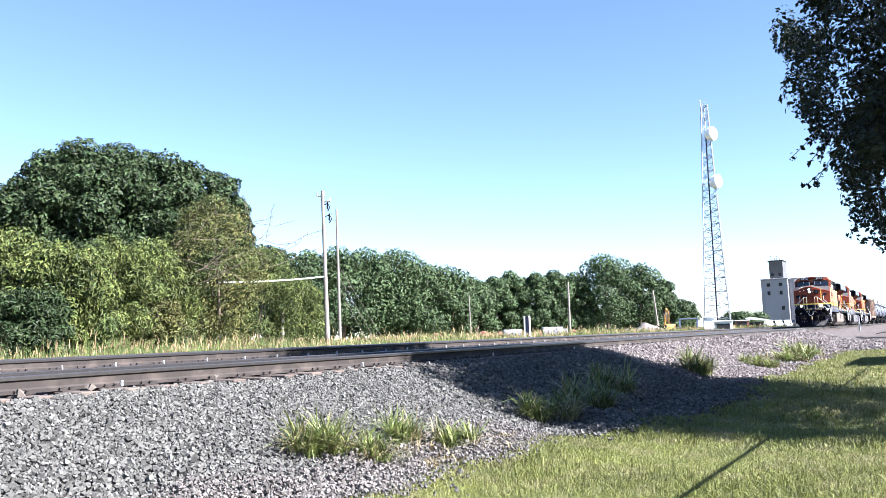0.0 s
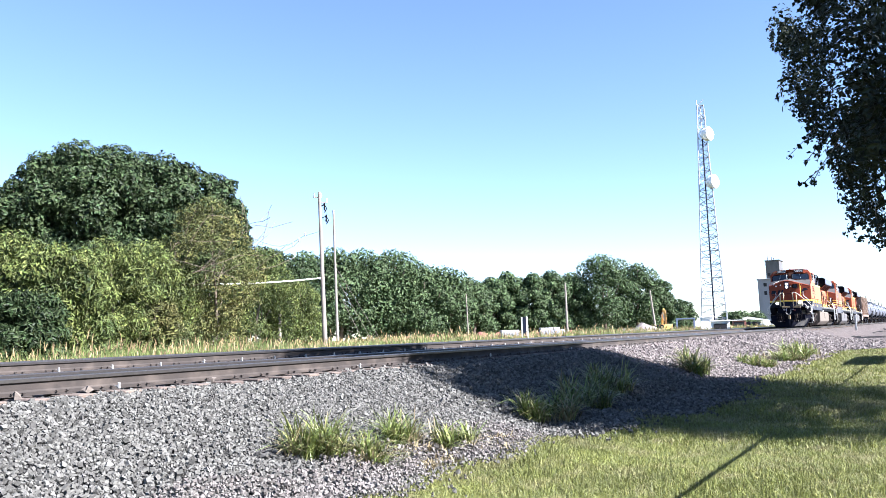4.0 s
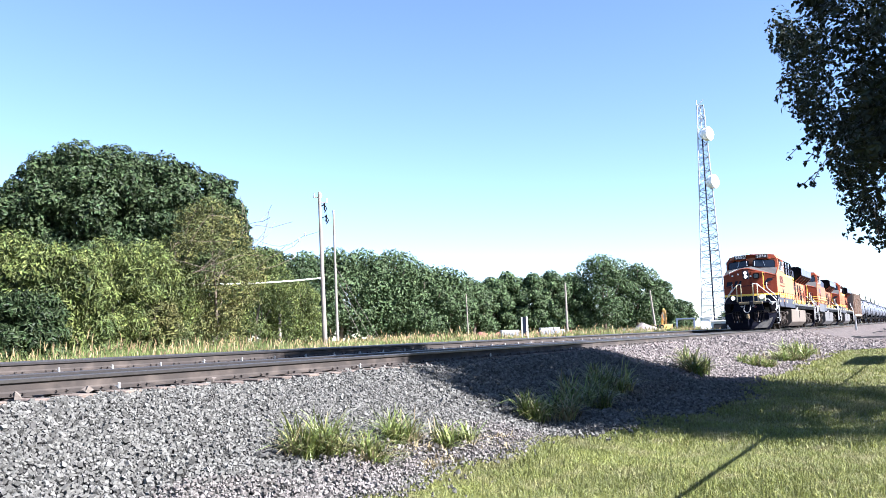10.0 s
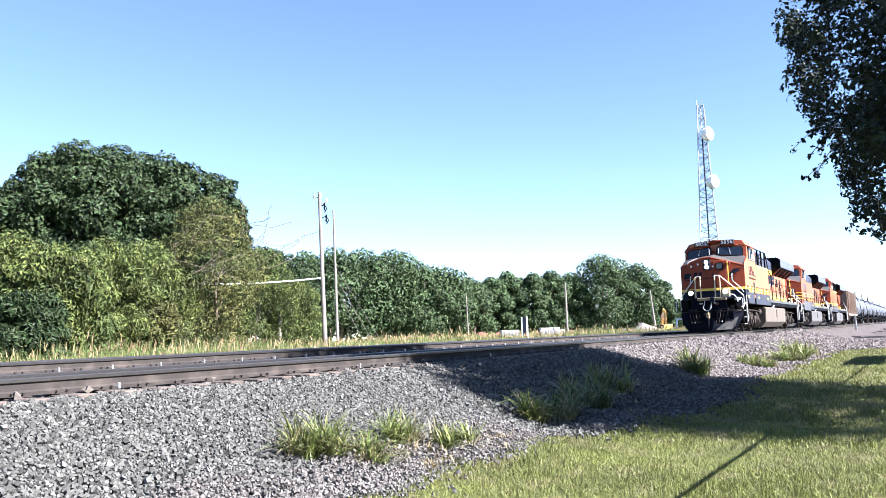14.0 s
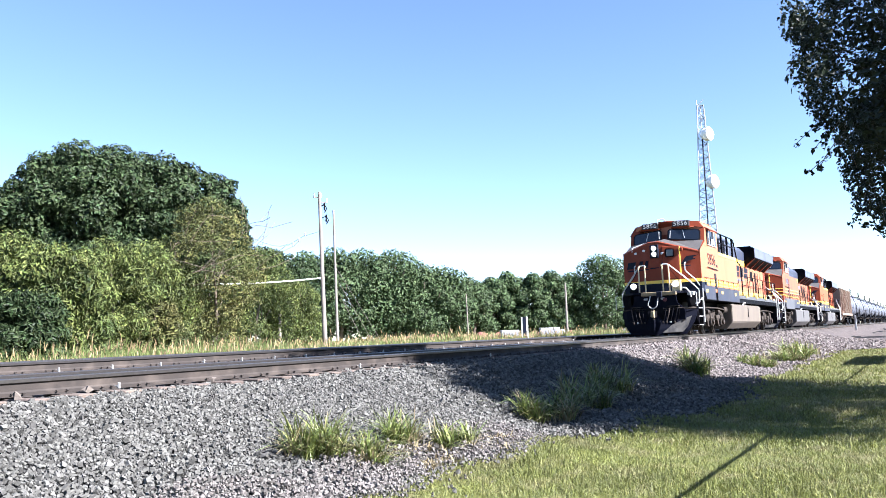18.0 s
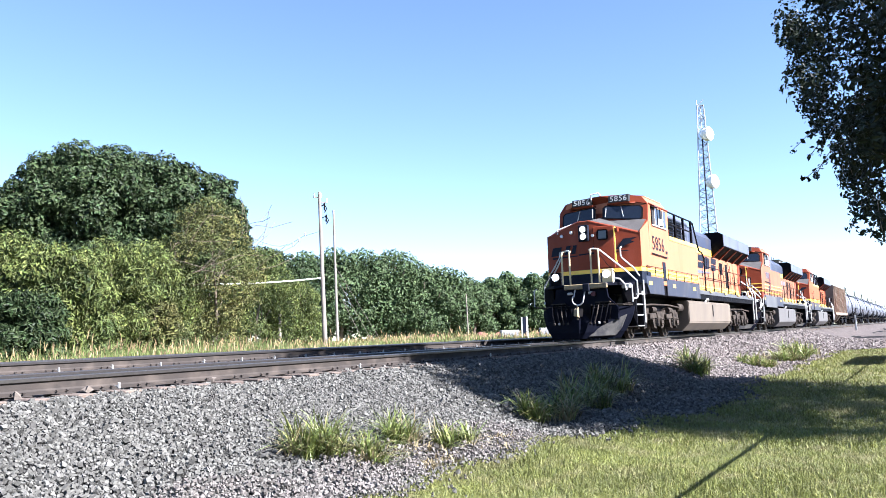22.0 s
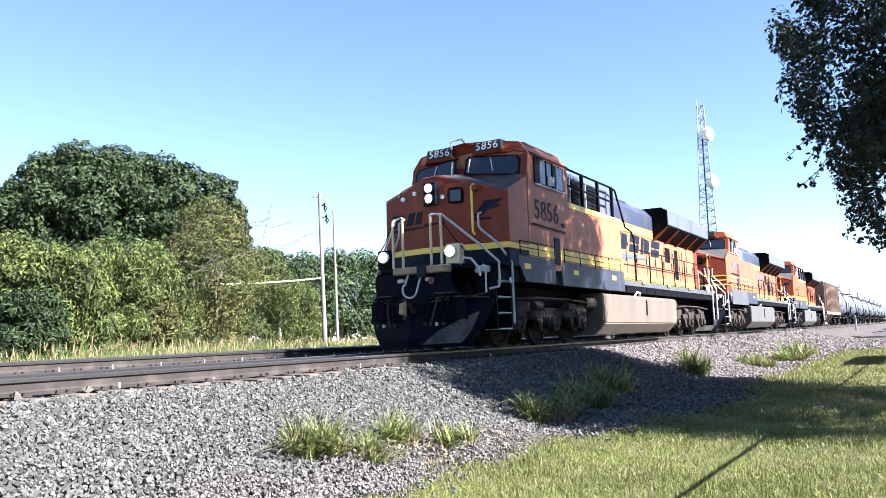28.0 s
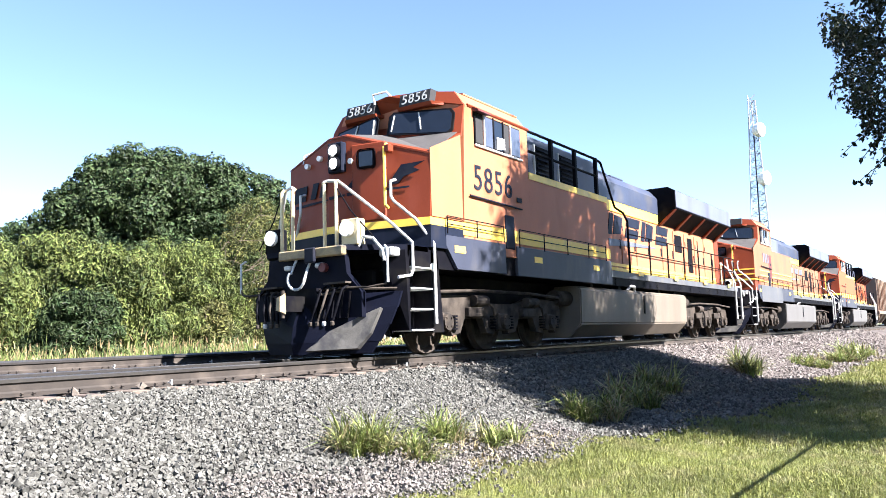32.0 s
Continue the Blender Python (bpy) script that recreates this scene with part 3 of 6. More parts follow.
def grow(name, x, y, centres, radii, material, count, leaf, label, trunk, height, group="", category="tree", limbs=7, seed=1, lean=(0, 0), slim=0.6, droop=0.0):
    """A tapered, bent trunk, limbs to the larger clumps, and a crown of leaves."""
    r = np.random.default_rng(seed)
    z0 = float(ground_z(np.array([x]), np.array([y]))[0]) - 0.12
    root = thing(name, pose(x, y, z0), label, category, group)
    bm = B()
    stem = [Vector((lean[0] * f + r.normal(0, 0.012) * height, lean[1] * f + r.normal(0, 0.012) * height, height * f)) for f in (0, 0.2, 0.42, 0.62, 0.8)]
    stem[0] = Vector((0, 0, 0))
    for i in range(4):
        cyl(bm, stem[i], stem[i + 1], trunk * (1 - 0.2 * i), trunk * (1 - 0.2 * (i + 1)), 9)
    part("trunk", bm, M_BARK, root)
    for i in np.linspace(0, len(centres) - 1, min(limbs, len(centres))).astype(int):
        c = Vector(centres[i])
        s = stem[min(3, max(1, int(4 * c.z / height * 0.7)))]
        m = s.lerp(c, 0.5) + Vector((r.normal(0, 0.03), r.normal(0, 0.03), -0.03)) * height
        part("limb", rod(B(), [s, m, c], trunk * 0.22, 6), M_BARK, root)
    V, F = leaf_cloud(centres, radii, count, leaf, slim=slim, droop=droop)
    ob = new("crown", mesh_of("crown", V, F, material))
    ob.parent = root
    tagged(ob, kind="stuff")
    return root


def dome(r, height, width, low, clumps, size=(0.13, 0.22)):
    """Clump centres and sizes that fill a rounded crown from low * height up to height."""
    cs, rs = [], []
    for i in range(clumps):
        f = (i + 0.5) / clumps
        q = width * r.uniform(*size)
        z = height * low + q * 0.6 + (height * (1 - low) - q * 1.45) * f
        u = (z - height * low) / (height * (1 - low))
        reach = max(0.0, width / 2 * math.sqrt(max(0.0, 1 - max(0, (u - 0.3) / 0.7) ** 2)) - q * 0.85)
        a = i * 2.399 + r.uniform(-0.5, 0.5)
        rr = reach * r.uniform(0.55, 1.0)
        cs.append((rr * math.cos(a), rr * math.sin(a), z)), rs.append((q, q, q * r.uniform(0.58, 0.85)))
    return cs, rs


def tree(name, x, y, height, width, material, count, leaf, label, seed, trunk=0.22, low=0.12, clumps=30, group="", category="tree", size=(0.13, 0.22), slim=0.6, droop=0.0):
    r = np.random.default_rng(seed)
    cs, rs = dome(r, height, width, low, clumps, size)
    return grow(name, x, y, cs, rs, material, count, leaf, label, trunk, height, group, category, 6, seed, slim=slim, droop=droop)


# ---- scenery behind the railway ----
M_PALE = mat("pale_broken_stone", (0.12, 0.10, 0.083), 0.9, vary=0.3, scale=20, bump=0.3)

def at(azimuth, distance):
    """A place at that many degrees from +y towards +x, as seen from the camera's stand."""
    return EYE[0] + distance * math.sin(radians(azimuth)), EYE[1] + distance * math.cos(radians(azimuth))


# The low M_LEAF bush is added as the dark, shaded hollow of the rest.
BUSHES = ((20.0, 28, 4.6, 7.0, M_BUSH, 6000), (25.0, 29, 4.6, 5.2, M_BUSH, 7000), (29.6, 32, 5.2, 5.0, M_BUSH, 7000), (31.0, 26.5, 2.5, 3.2, M_LEAF, 6000), (33.4, 29, 4.3, 4.0, M_BUSH, 6000), (36.4, 33, 5.0, 4.6, M_BUSH, 7000), (38.5, 37, 5.3, 5.0, M_BUSH, 6000), (43.0, 39, 7.8, 5.6, M_GOLD, 6500), (40.2, 40, 6.1, 4.5, M_BUSH, 4500), (39.2, 33.0, 2.6, 2.8, M_GOLD, 2500), (46.0, 48, 6.5, 5.4, M_BUSH, 5000), (48.5, 50, 4.6, 4.5, M_BUSH, 4000))
for k, (az, d, h, w, m, n) in enumerate(BUSHES):
    x, y = at(az, d)
    tree("bush", x, y, h, w, m, int(n * 3.0), 0.165, "dense bright green bush with drooping sprays" if m is M_BUSH else "low bush of dark leaves, put in as the shaded hollow of the others" if m is M_LEAF else "yellowing green young tree among the bushes", 11 + k, 0.10, 0.02, 42, "bushes behind the railway", "bush", (0.09, 0.18), 0.36, 1.2 if m is M_BUSH else 0.3)
DARK = ((35.0, 60, 15.3, 11, 16000), (37.2, 64, 16.2, 10, 14000), (39.4, 62, 14.9, 10, 14000), (41.6, 62, 14.5, 8, 9000), (43.3, 62, 13.7, 6.5, 7500), (44.3, 62, 11.8, 4.2, 5000), (32.4, 60, 14.3, 8, 9000), (30.6, 60, 12.2, 7, 7000), (28.0, 62, 10.0, 8, 7000), (46.5, 72, 9.2, 7, 5000), (48.0, 78, 9.3, 7, 4500), (45.0, 70, 9.5, 8, 5000))
for k, (az, d, h, w, n) in enumerate(DARK):
    x, y = at(az, d)
    tree("tree", x, y, h, w, M_LEAF, int(n * 2.4), 0.27, "large dark green broadleaf tree with a rounded crown", 31 + k, 0.4, 0.10, 55, "trees behind the railway", size=(0.09, 0.15))
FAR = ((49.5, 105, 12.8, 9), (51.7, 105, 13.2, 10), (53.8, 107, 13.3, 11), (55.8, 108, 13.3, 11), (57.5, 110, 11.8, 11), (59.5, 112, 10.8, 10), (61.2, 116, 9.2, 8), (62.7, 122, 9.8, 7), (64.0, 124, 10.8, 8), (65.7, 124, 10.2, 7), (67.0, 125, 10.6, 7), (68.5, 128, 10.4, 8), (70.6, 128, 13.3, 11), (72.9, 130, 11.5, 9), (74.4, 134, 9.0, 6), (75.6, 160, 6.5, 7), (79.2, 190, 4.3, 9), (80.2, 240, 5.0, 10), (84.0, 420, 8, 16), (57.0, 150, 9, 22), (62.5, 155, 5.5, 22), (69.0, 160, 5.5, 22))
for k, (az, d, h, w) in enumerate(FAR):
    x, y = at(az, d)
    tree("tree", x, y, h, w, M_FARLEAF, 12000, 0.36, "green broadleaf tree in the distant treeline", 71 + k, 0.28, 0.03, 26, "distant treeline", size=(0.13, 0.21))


def overhanging_tree():
    """The tree beside the lawn: its crown hangs low towards the railway and shades the track."""
    r = np.random.default_rng(5)
    cs, rs = [], []
    x0, y0 = 18.5, -12.5
    while len(cs) < 520:
        x = r.uniform(10.9, 21.9)
        u = x / 15.0
        top = np.interp(x, [10.9, 12.2, 13.5, 14.2, 14.8, 17.6, 18.4, 21.0, 22.0], [7.2, 7.7, 8.4, 10.4, 12.5, 12.5, 10.0, 9.0, 8.0])
        z = r.uniform(1.6 * u, top)
        edge = -8.9 + u * (8.9 + np.interp(0.26 + (z - 0.26) / u, [1.3, 1.8, 2.4, 2.9, 3.4, 3.8, 4.1, 5.8, 8.0, 11.0], [-9.05, -8.6, -8.4, -8.28, -8.15, -7.95, -7.72, -7.52, -7.5, -8.8]))
        y = r.uniform(-17.0, edge)
        q = min(r.uniform(0.3, 0.75), 0.25 + 0.4 * abs(edge - y))
        if z < 2.9 * u:
            q = r.uniform(0.10, 0.22)
        y = min(y, edge - 0.9 * q)
        if x - q < np.interp(y + (z + 0.7) / 0.753, [-5, -4, -1.8, 0.5], [10.5, 10.7, 11.7, 12.4]):
            continue
        high = z > 1.6 + 0.753 * (-1.5 - y)
        if ((x - (16.3 if high else 15.8)) / (5.9 if high else 5.4)) ** 2 + ((y - y0) / 6.6) ** 2 > 1.0 or (z < 4.6 and y < edge - 2.5) or (z < 2.9 * u and r.random() < 0.35) or (z > 8.0 and y < -13.5 and r.random() < 0.5):
            continue
        cs.append((x - x0, y - y0, z + 1.2)), rs.append((q, q, q * r.uniform(0.8, 1.25)))
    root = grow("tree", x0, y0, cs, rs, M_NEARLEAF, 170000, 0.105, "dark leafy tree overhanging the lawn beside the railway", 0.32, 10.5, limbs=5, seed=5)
    cs, rs = [], []
    for k in range(90):
        x, z15 = r.uniform(11.2, 20.0), r.uniform(1.7, 5.6)
        u = x / 15.0
        y = -8.9 + u * (8.9 + np.interp(z15, [1.3, 1.8, 2.4, 2.9, 3.4, 3.8, 4.1, 5.8], [-9.05, -8.6, -8.4, -8.28, -8.15, -7.95, -7.72, -7.52]) + r.uniform(-0.15, 0.4))
        q = r.uniform(0.10, 0.22)
        cs.append((x - x0, y - y0, 0.26 + u * (z15 - 0.26) + 1.2)), rs.append((q, q, q * 1.5))
    V, F = leaf_cloud(cs, rs, 6500, 0.075)
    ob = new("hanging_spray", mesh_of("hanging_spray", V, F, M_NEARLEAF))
    ob.parent = root
    tagged(ob, kind="stuff")
    for k in range(26):
        y15, z15 = ((-7.75, 3.65), (-7.9, 3.35), (-8.25, 2.6), (-8.4, 2.3), (-8.5, 2.15), (-7.75, 3.9), (-7.5, 4.6), (-7.3, 5.7))[k % 8]
        x = r.uniform(12.5, 16.5)
        u = x / 15.0
        p, way, pts = Vector((x - x0, -8.9 + u * (8.9 + y15 + r.uniform(-0.25, 0.08)) - y0, 0.26 + u * (z15 - 0.26) + 1.2)), Vector((r.normal(0, 0.03), r.uniform(-0.02, 0.08), -0.06)), []
        for q in range(7):
            pts.append(p)
            p = p + way
            way = way + Vector((r.normal(0, 0.015), r.normal(0, 0.02), -0.012))
        part("twig", rod(B(), pts, 0.006, 4), M_BARK, root)
        V, F = leaf_cloud([tuple(q) for q in pts[2:]], [(0.07, 0.07, 0.07)] * 5, 26, 0.085, shell=0.2)
        ob = new("hanging_spray", mesh_of("hanging_spray", V, F, M_NEARLEAF))
        ob.parent = root
        tagged(ob, kind="stuff")
    # Unseen rear clumps, added to cut the sky light in the tree's shade.
    cs, rs = [], []
    while len(cs) < 150:
        x, y = r.uniform(11.5, 20.5), r.uniform(-25.0, -15.0)
        top = np.interp(x, [10.9, 12.2, 13.5, 14.2, 17.6, 18.4, 21.0, 22.0], [7.5, 8.2, 9.3, 12.5, 12.5, 10.0, 9.0, 8.0]) + 0.7 * (-13.0 - y)
        z, q = r.uniform(4.0, top), r.uniform(0.8, 1.3)
        if ((x - 15.9) / 5.0) ** 2 + ((y + 17.0) / 8.0) ** 2 < 1.0:
            cs.append((x - x0, y - y0, z + 1.2)), rs.append((q, q, q))
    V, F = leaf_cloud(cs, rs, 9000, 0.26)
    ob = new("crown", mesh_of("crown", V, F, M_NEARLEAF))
    ob.parent = root
    tagged(ob, kind="stuff")
    return root


shade_tree = overhanging_tree()


# Unseen trees behind the camera, added to block low sky light.
SKY_BLOCKERS = (("dense green broadleaf tree, unseen, added to block low sky light", 12.0, 11.0), ("tall green broadleaf tree, unseen, added to block low sky light", 13.0, 12.0))
rear = [tree("tree", -14 + 9 * k, -33 - 2 * k, h, w, M_LEAF, 9000, 0.5, label, 140 + k, 0.35, 0.05, 40, "trees round the yard", size=(0.12, 0.19)) for k, (label, h, w) in enumerate(SKY_BLOCKERS)]
for k in range(8):
    copy_thing(rear[k % 2], pose(5 + 9.5 * k, -33.5 - 2.5 * math.sin(1.7 * k), -1.25, 0, 0, 47 * k))


def bare_twigs(azimuth, distance, z, count, seed):
    """Leafless pale branches that stick out of a young tree's crown."""
    r = np.random.default_rng(seed)
    x, y = at(azimuth, distance)
    root = thing("dead_branch", pose(x, y, z), "bare pale dead branch among yellowing leaves", "branch", "dead branches in the bushes")
    right = Vector((0.62, -0.78, 0))
    for k in range(count):
        p = right * r.uniform(-0.6, 0.3) + Vector((0, 0, r.uniform(-1.2, 0.4)))
        way, pts = right * r.uniform(0.1, 0.5) + Vector((r.normal(0, 0.1), r.normal(0, 0.1), r.uniform(0.0, 0.35))), [p]
        for q in range(5):
            way = way * 0.9 + Vector((r.normal(0, 0.06), r.normal(0, 0.06), r.normal(0, 0.1)))
            p = p + way
            pts.append(p)
        part("twig", rod(B(), pts, 0.011, 5), M_BARK, root)


for k, (az, d, z) in enumerate(((45.3, 38, 5.6), (46.0, 38, 4.6), (41.0, 36.6, 4.8), (42.4, 36.0, 3.4))):
    bare_twigs(az, d, z, 7, 90 + k)
TUFTS = ((6.17, -3.50, 0.15, 330, 0.42), (6.44, -3.66, 0.17, 380, 0.46), (6.74, -3.96, 0.14, 300, 0.38), (7.50, -3.78, 0.18, 340, 0.46), (8.08, -4.18, 0.20, 300, 0.38), (10.75, -3.95, 0.24, 330, 0.45), (11.3, -4.15, 0.3, 420, 0.55), (12.8, -4.0, 0.40, 560, 0.6), (15.05, -3.6, 0.40, 416, 0.62), (21.2, -3.75, 0.38, 540, 0.78), (27.2, -4.35, 0.5, 457, 0.51), (31.4, -4.6, 0.68, 540, 0.62), (36.0, -4.5, 0.76, 540, 0.69))
LITTER = ((7.15, -4.2, 0.3, 220, 0.13), (7.7, -4.25, 0.36, 260, 0.14), (8.5, -4.4, 0.34, 220, 0.12), (12.6, -4.9, 0.5, 160, 0.10), (33.0, -4.95, 0.9, 220, 0.16))
for (x, y, r, n, h) in TUFTS:
    tuft(x, y, r, n, h, M_TUFT, "bright green tuft of tall grass growing in the ballast")
for (x, y, r, n, h) in LITTER:
    V, F = tussocks(x, y, r, n, h)
    ob = new("straw_litter", mesh_of("straw_litter", V, F, M_STRAW))
    ob.location = (x, y, float(ground_z(np.array([x]), np.array([y]))[0]))
    tagged(ob, "flattened dry straw lying on the gravel", "straw", "straw litter", "stuff")


def pole(azimuth, distance, top_azimuth, top_z, r, label, crossarm=False):
    x, y = at(azimuth, distance)
    z = -0.25
    root = thing("utility_pole", pose(x, y, z), label, "utility pole", "utility poles behind the railway")
    tx, ty = at(top_azimuth, distance)
    top = Vector((tx - x, ty - y, top_z - z))
    part("shaft", cyl(B(), (0, 0, 0), top, r, r * 0.62, 12), M_POLE, root, "weathered grey timber shaft")
    right = Vector((0.54, -0.84, 0))
    if crossarm:
        for f, a, b in ((0.965, -0.3, 0.1), (0.93, 0.0, 0.4)):
            c = top * f
            part("insulator_arm", rod(B(), [c + right * a, c + right * b], 0.035, 6), M_POLE, root)
            for q in (a, b):
                part("insulator", cyl(B(), c + right * q, c + right * q + Vector((0, 0, 0.25)), 0.05, 0.03, 8), M_GALV, root)
        for f, out in ((0.905, 0.26), (0.83, 0.34)):
            c = top * f + right * out
            part("fuse_cutout", lathe(B(), [(-0.20, 0.02), (-0.16, 0.055), (0.0, 0.04), (0.14, 0.06), (0.22, 0.02)], c, "z", 10), M_BLACK, root, "dark fuse cutout hanging from the pole")
            part("fuse_arm", rod(B(), [top * f, c + Vector((0, 0, 0.12)), c + right * 0.14 - Vector((0, 0, 0.1)), c - Vector((0, 0, 0.34))], 0.03, 6), M_BLACK, root)
        for out, f in ((-0.9, 0.735), (-1.25, 0.70), (-1.6, 0.675)):
            part("insulator", lathe(B(), [(-0.12, 0.015), (-0.08, 0.045), (0.08, 0.045), (0.12, 0.015)], top * f + right * out, "z", 8), M_GALV, root)
        part("bracket", rod(B(), [top * 0.75, top * 0.72 - right * 1.0, top * 0.665 - right * 1.9], 0.012, 6), M_WIRE, root)
    return root, Vector((x, y, z)) + top


pole_a, top_a = pole(50.62, 45, 50.40, 8.75, 0.135, "leaning grey timber utility pole with a transformer", True)
pole_b, top_b = pole(51.5, 62, 51.39, 10.5, 0.12, "grey timber utility pole behind the railway", False)
pole_c, top_c = pole(67.9, 100, 67.93, 6.5, 0.17, "short leaning timber pole before the treeline", False)
pole_d, top_d = pole(74.0, 110, 73.76, 5.5, 0.17, "short leaning timber pole before the treeline", False)
pole_e, top_e = pole(60.85, 104, 60.80, 5.85, 0.10, "short timber pole before the treeline", False)


def sagging(name, a, b, sag, r, material, label, category="wire"):
    a, b = Vector(a), Vector(b)
    pts = [a.lerp(b, k / 10) - Vector((0, 0, 4 * sag * (k / 10) * (1 - k / 10))) for k in range(11)]
    ob = part(name, rod(B(), [p - a for p in pts], r, 5), material, None, label)
    ob.location = a
    return tagged(ob, label, category)


x, y = at(40.0, 42)
sagging("cable", top_a * 0.455 + (Vector((*at(50.62, 45), -0.25))) * 0.545, (x, y, 3.45), 0.15, 0.035, M_WHITE, "pale thick cable from the pole into the trees")
for dz in (0.4, 1.2):
    sagging("cable", top_a - Vector((0, 0, dz)), top_b - Vector((0, 0, 0.2 + dz / 2)), 0.4, 0.010, M_WIRE, "thin dark wire between the two poles")
sagging("cable", top_a - Vector((1.05, -1.5, 2.95)), Vector((*at(44.5, 46), 4.6)), 0.3, 0.012, M_WIRE, "thin dark wire from the pole into the trees")
foot = Vector((*at(51.5, 62), -0.25))
aside = Vector((0.62, -0.78, 0))
for hang, out in ((6.2, 3.6), (5.4, 2.9), (4.6, 2.2)):
    sagging("guy_wire", foot + Vector((0, 0, hang)), foot + aside * out, 0.0, 0.010, M_POLE, "pale steel guy wire of the utility pole", "guy wire")
# unseen cable, pole and lean-to on the camera's side, added for their lawn shadows
root = thing("canopy", pose(33.2, -10.45, -1.15), "unseen flat roof on posts, added to cast a shadow on the lawn", "canopy")
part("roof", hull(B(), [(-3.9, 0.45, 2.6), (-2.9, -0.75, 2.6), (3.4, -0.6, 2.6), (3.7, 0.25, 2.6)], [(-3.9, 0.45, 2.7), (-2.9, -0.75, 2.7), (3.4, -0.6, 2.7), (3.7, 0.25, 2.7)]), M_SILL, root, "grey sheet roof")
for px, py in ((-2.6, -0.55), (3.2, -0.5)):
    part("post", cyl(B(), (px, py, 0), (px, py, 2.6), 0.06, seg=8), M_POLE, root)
root = thing("utility_pole", pose(3.2, -9.8, -1.15), "unseen short timber pole, added to carry the shadow-casting cable", "utility pole")
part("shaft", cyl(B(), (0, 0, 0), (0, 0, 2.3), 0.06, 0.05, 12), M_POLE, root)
sagging("cable", (3.2, -9.75, 0.95), (30.0, -10.02, 0.92), 0.03, 0.021, M_WIRE, "unseen black cable, added to cast a thin shadow on the lawn")
for x, y, q in ((4.75, -1.0, 0.035), (5.55, -1.0, 0.04), (7.3, -1.05, 0.03)):
    V, F = stones(np.array([x]), np.array([y]), np.array([2.0 * q]))
    ob = new("pale_stone", mesh_of("pale_stone", V - np.array([x, y, 0]), F, M_PALE))
    ob.location = (x, y, 0.06)
    tagged(ob, "pale broken stone lying against the rail", "stone", "pale stones by the rail")


def radio_mast():
    d = 85.0
    x, y = at(77.9, d)
    root = thing("radio_mast", pose(x, y, -0.25), "tall pale steel lattice mast with two white dishes", "radio mast")
    H_ = 23.5
    tx, ty = at(78.0, d)
    lean = Vector((tx - x, ty - y, 0))
    right = Vector((math.cos(1.35), -math.sin(1.35), 0))
    away = Vector((math.sin(1.35), math.cos(1.35), 0))

    def corner(k, f):
        w = (2.55 + (0.62 - 2.55) * f ** 0.9) / 2
        o = (right * -w + away * -0.3 * w, right * w + away * -0.5 * w, away * w)[k]
        return o + lean * f + Vector((0, 0, H_ * f))
    for k in range(3):
        part("leg", rod(B(), [corner(k, f / 12) for f in range(13)], 0.07, 6), M_GALV, root, "galvanised mast leg")
    n = 34
    for i in range(n):
        f0, f1 = i / n, (i + 1) / n
        for k in range(3):
            a, b = (k, (k + 1) % 3) if i % 2 else ((k + 1) % 3, k)
            part("brace", rod(B(), [corner(a, f0), corner(b, f1)], 0.035, 4), M_GALV, root)
            if k == 0 or i % 2:
                part("cross_bar", rod(B(), [corner(k, f1), corner((k + 1) % 3, f1)], 0.03, 4), M_GALV, root)
    part("feed_line", rod(B(), [(corner(0, f / 8) + corner(1, f / 8)) * 0.5 for f in range(8)], 0.07, 6), M_NAVY, root, "dark bundle of feed cables")
    for f in (0.862, 0.648):
        c = corner(1, f) + right * 0.02 + Vector((0, 0, 0.1))
        m = (right * 0.85 - away * 0.5).normalized()
        bm = lathe(B(), [(0.0, 0.05), (0.0, 0.40), (0.35, 0.68), (0.85, 0.74), (1.0, 0.58), (1.05, 0.05)], axis="z", seg=24)
        bmesh.ops.transform(bm, matrix=Matrix.Translation(c - m * 0.5) @ m.to_track_quat("Z", "Y").to_matrix().to_4x4(), verts=bm.verts[:])
        part("dish", bm, M_WHITE, root, "white drum-shaped microwave dish")
    for s in (-1, 1):
        part("whip_aerial", rod(B(), [corner(0, 1.0), corner(0, 1.0) + right * (0.3 + 0.35 * s) + Vector((0, 0, 0.6))], 0.05, 5), M_GALV, root)
    return root


radio_mast()


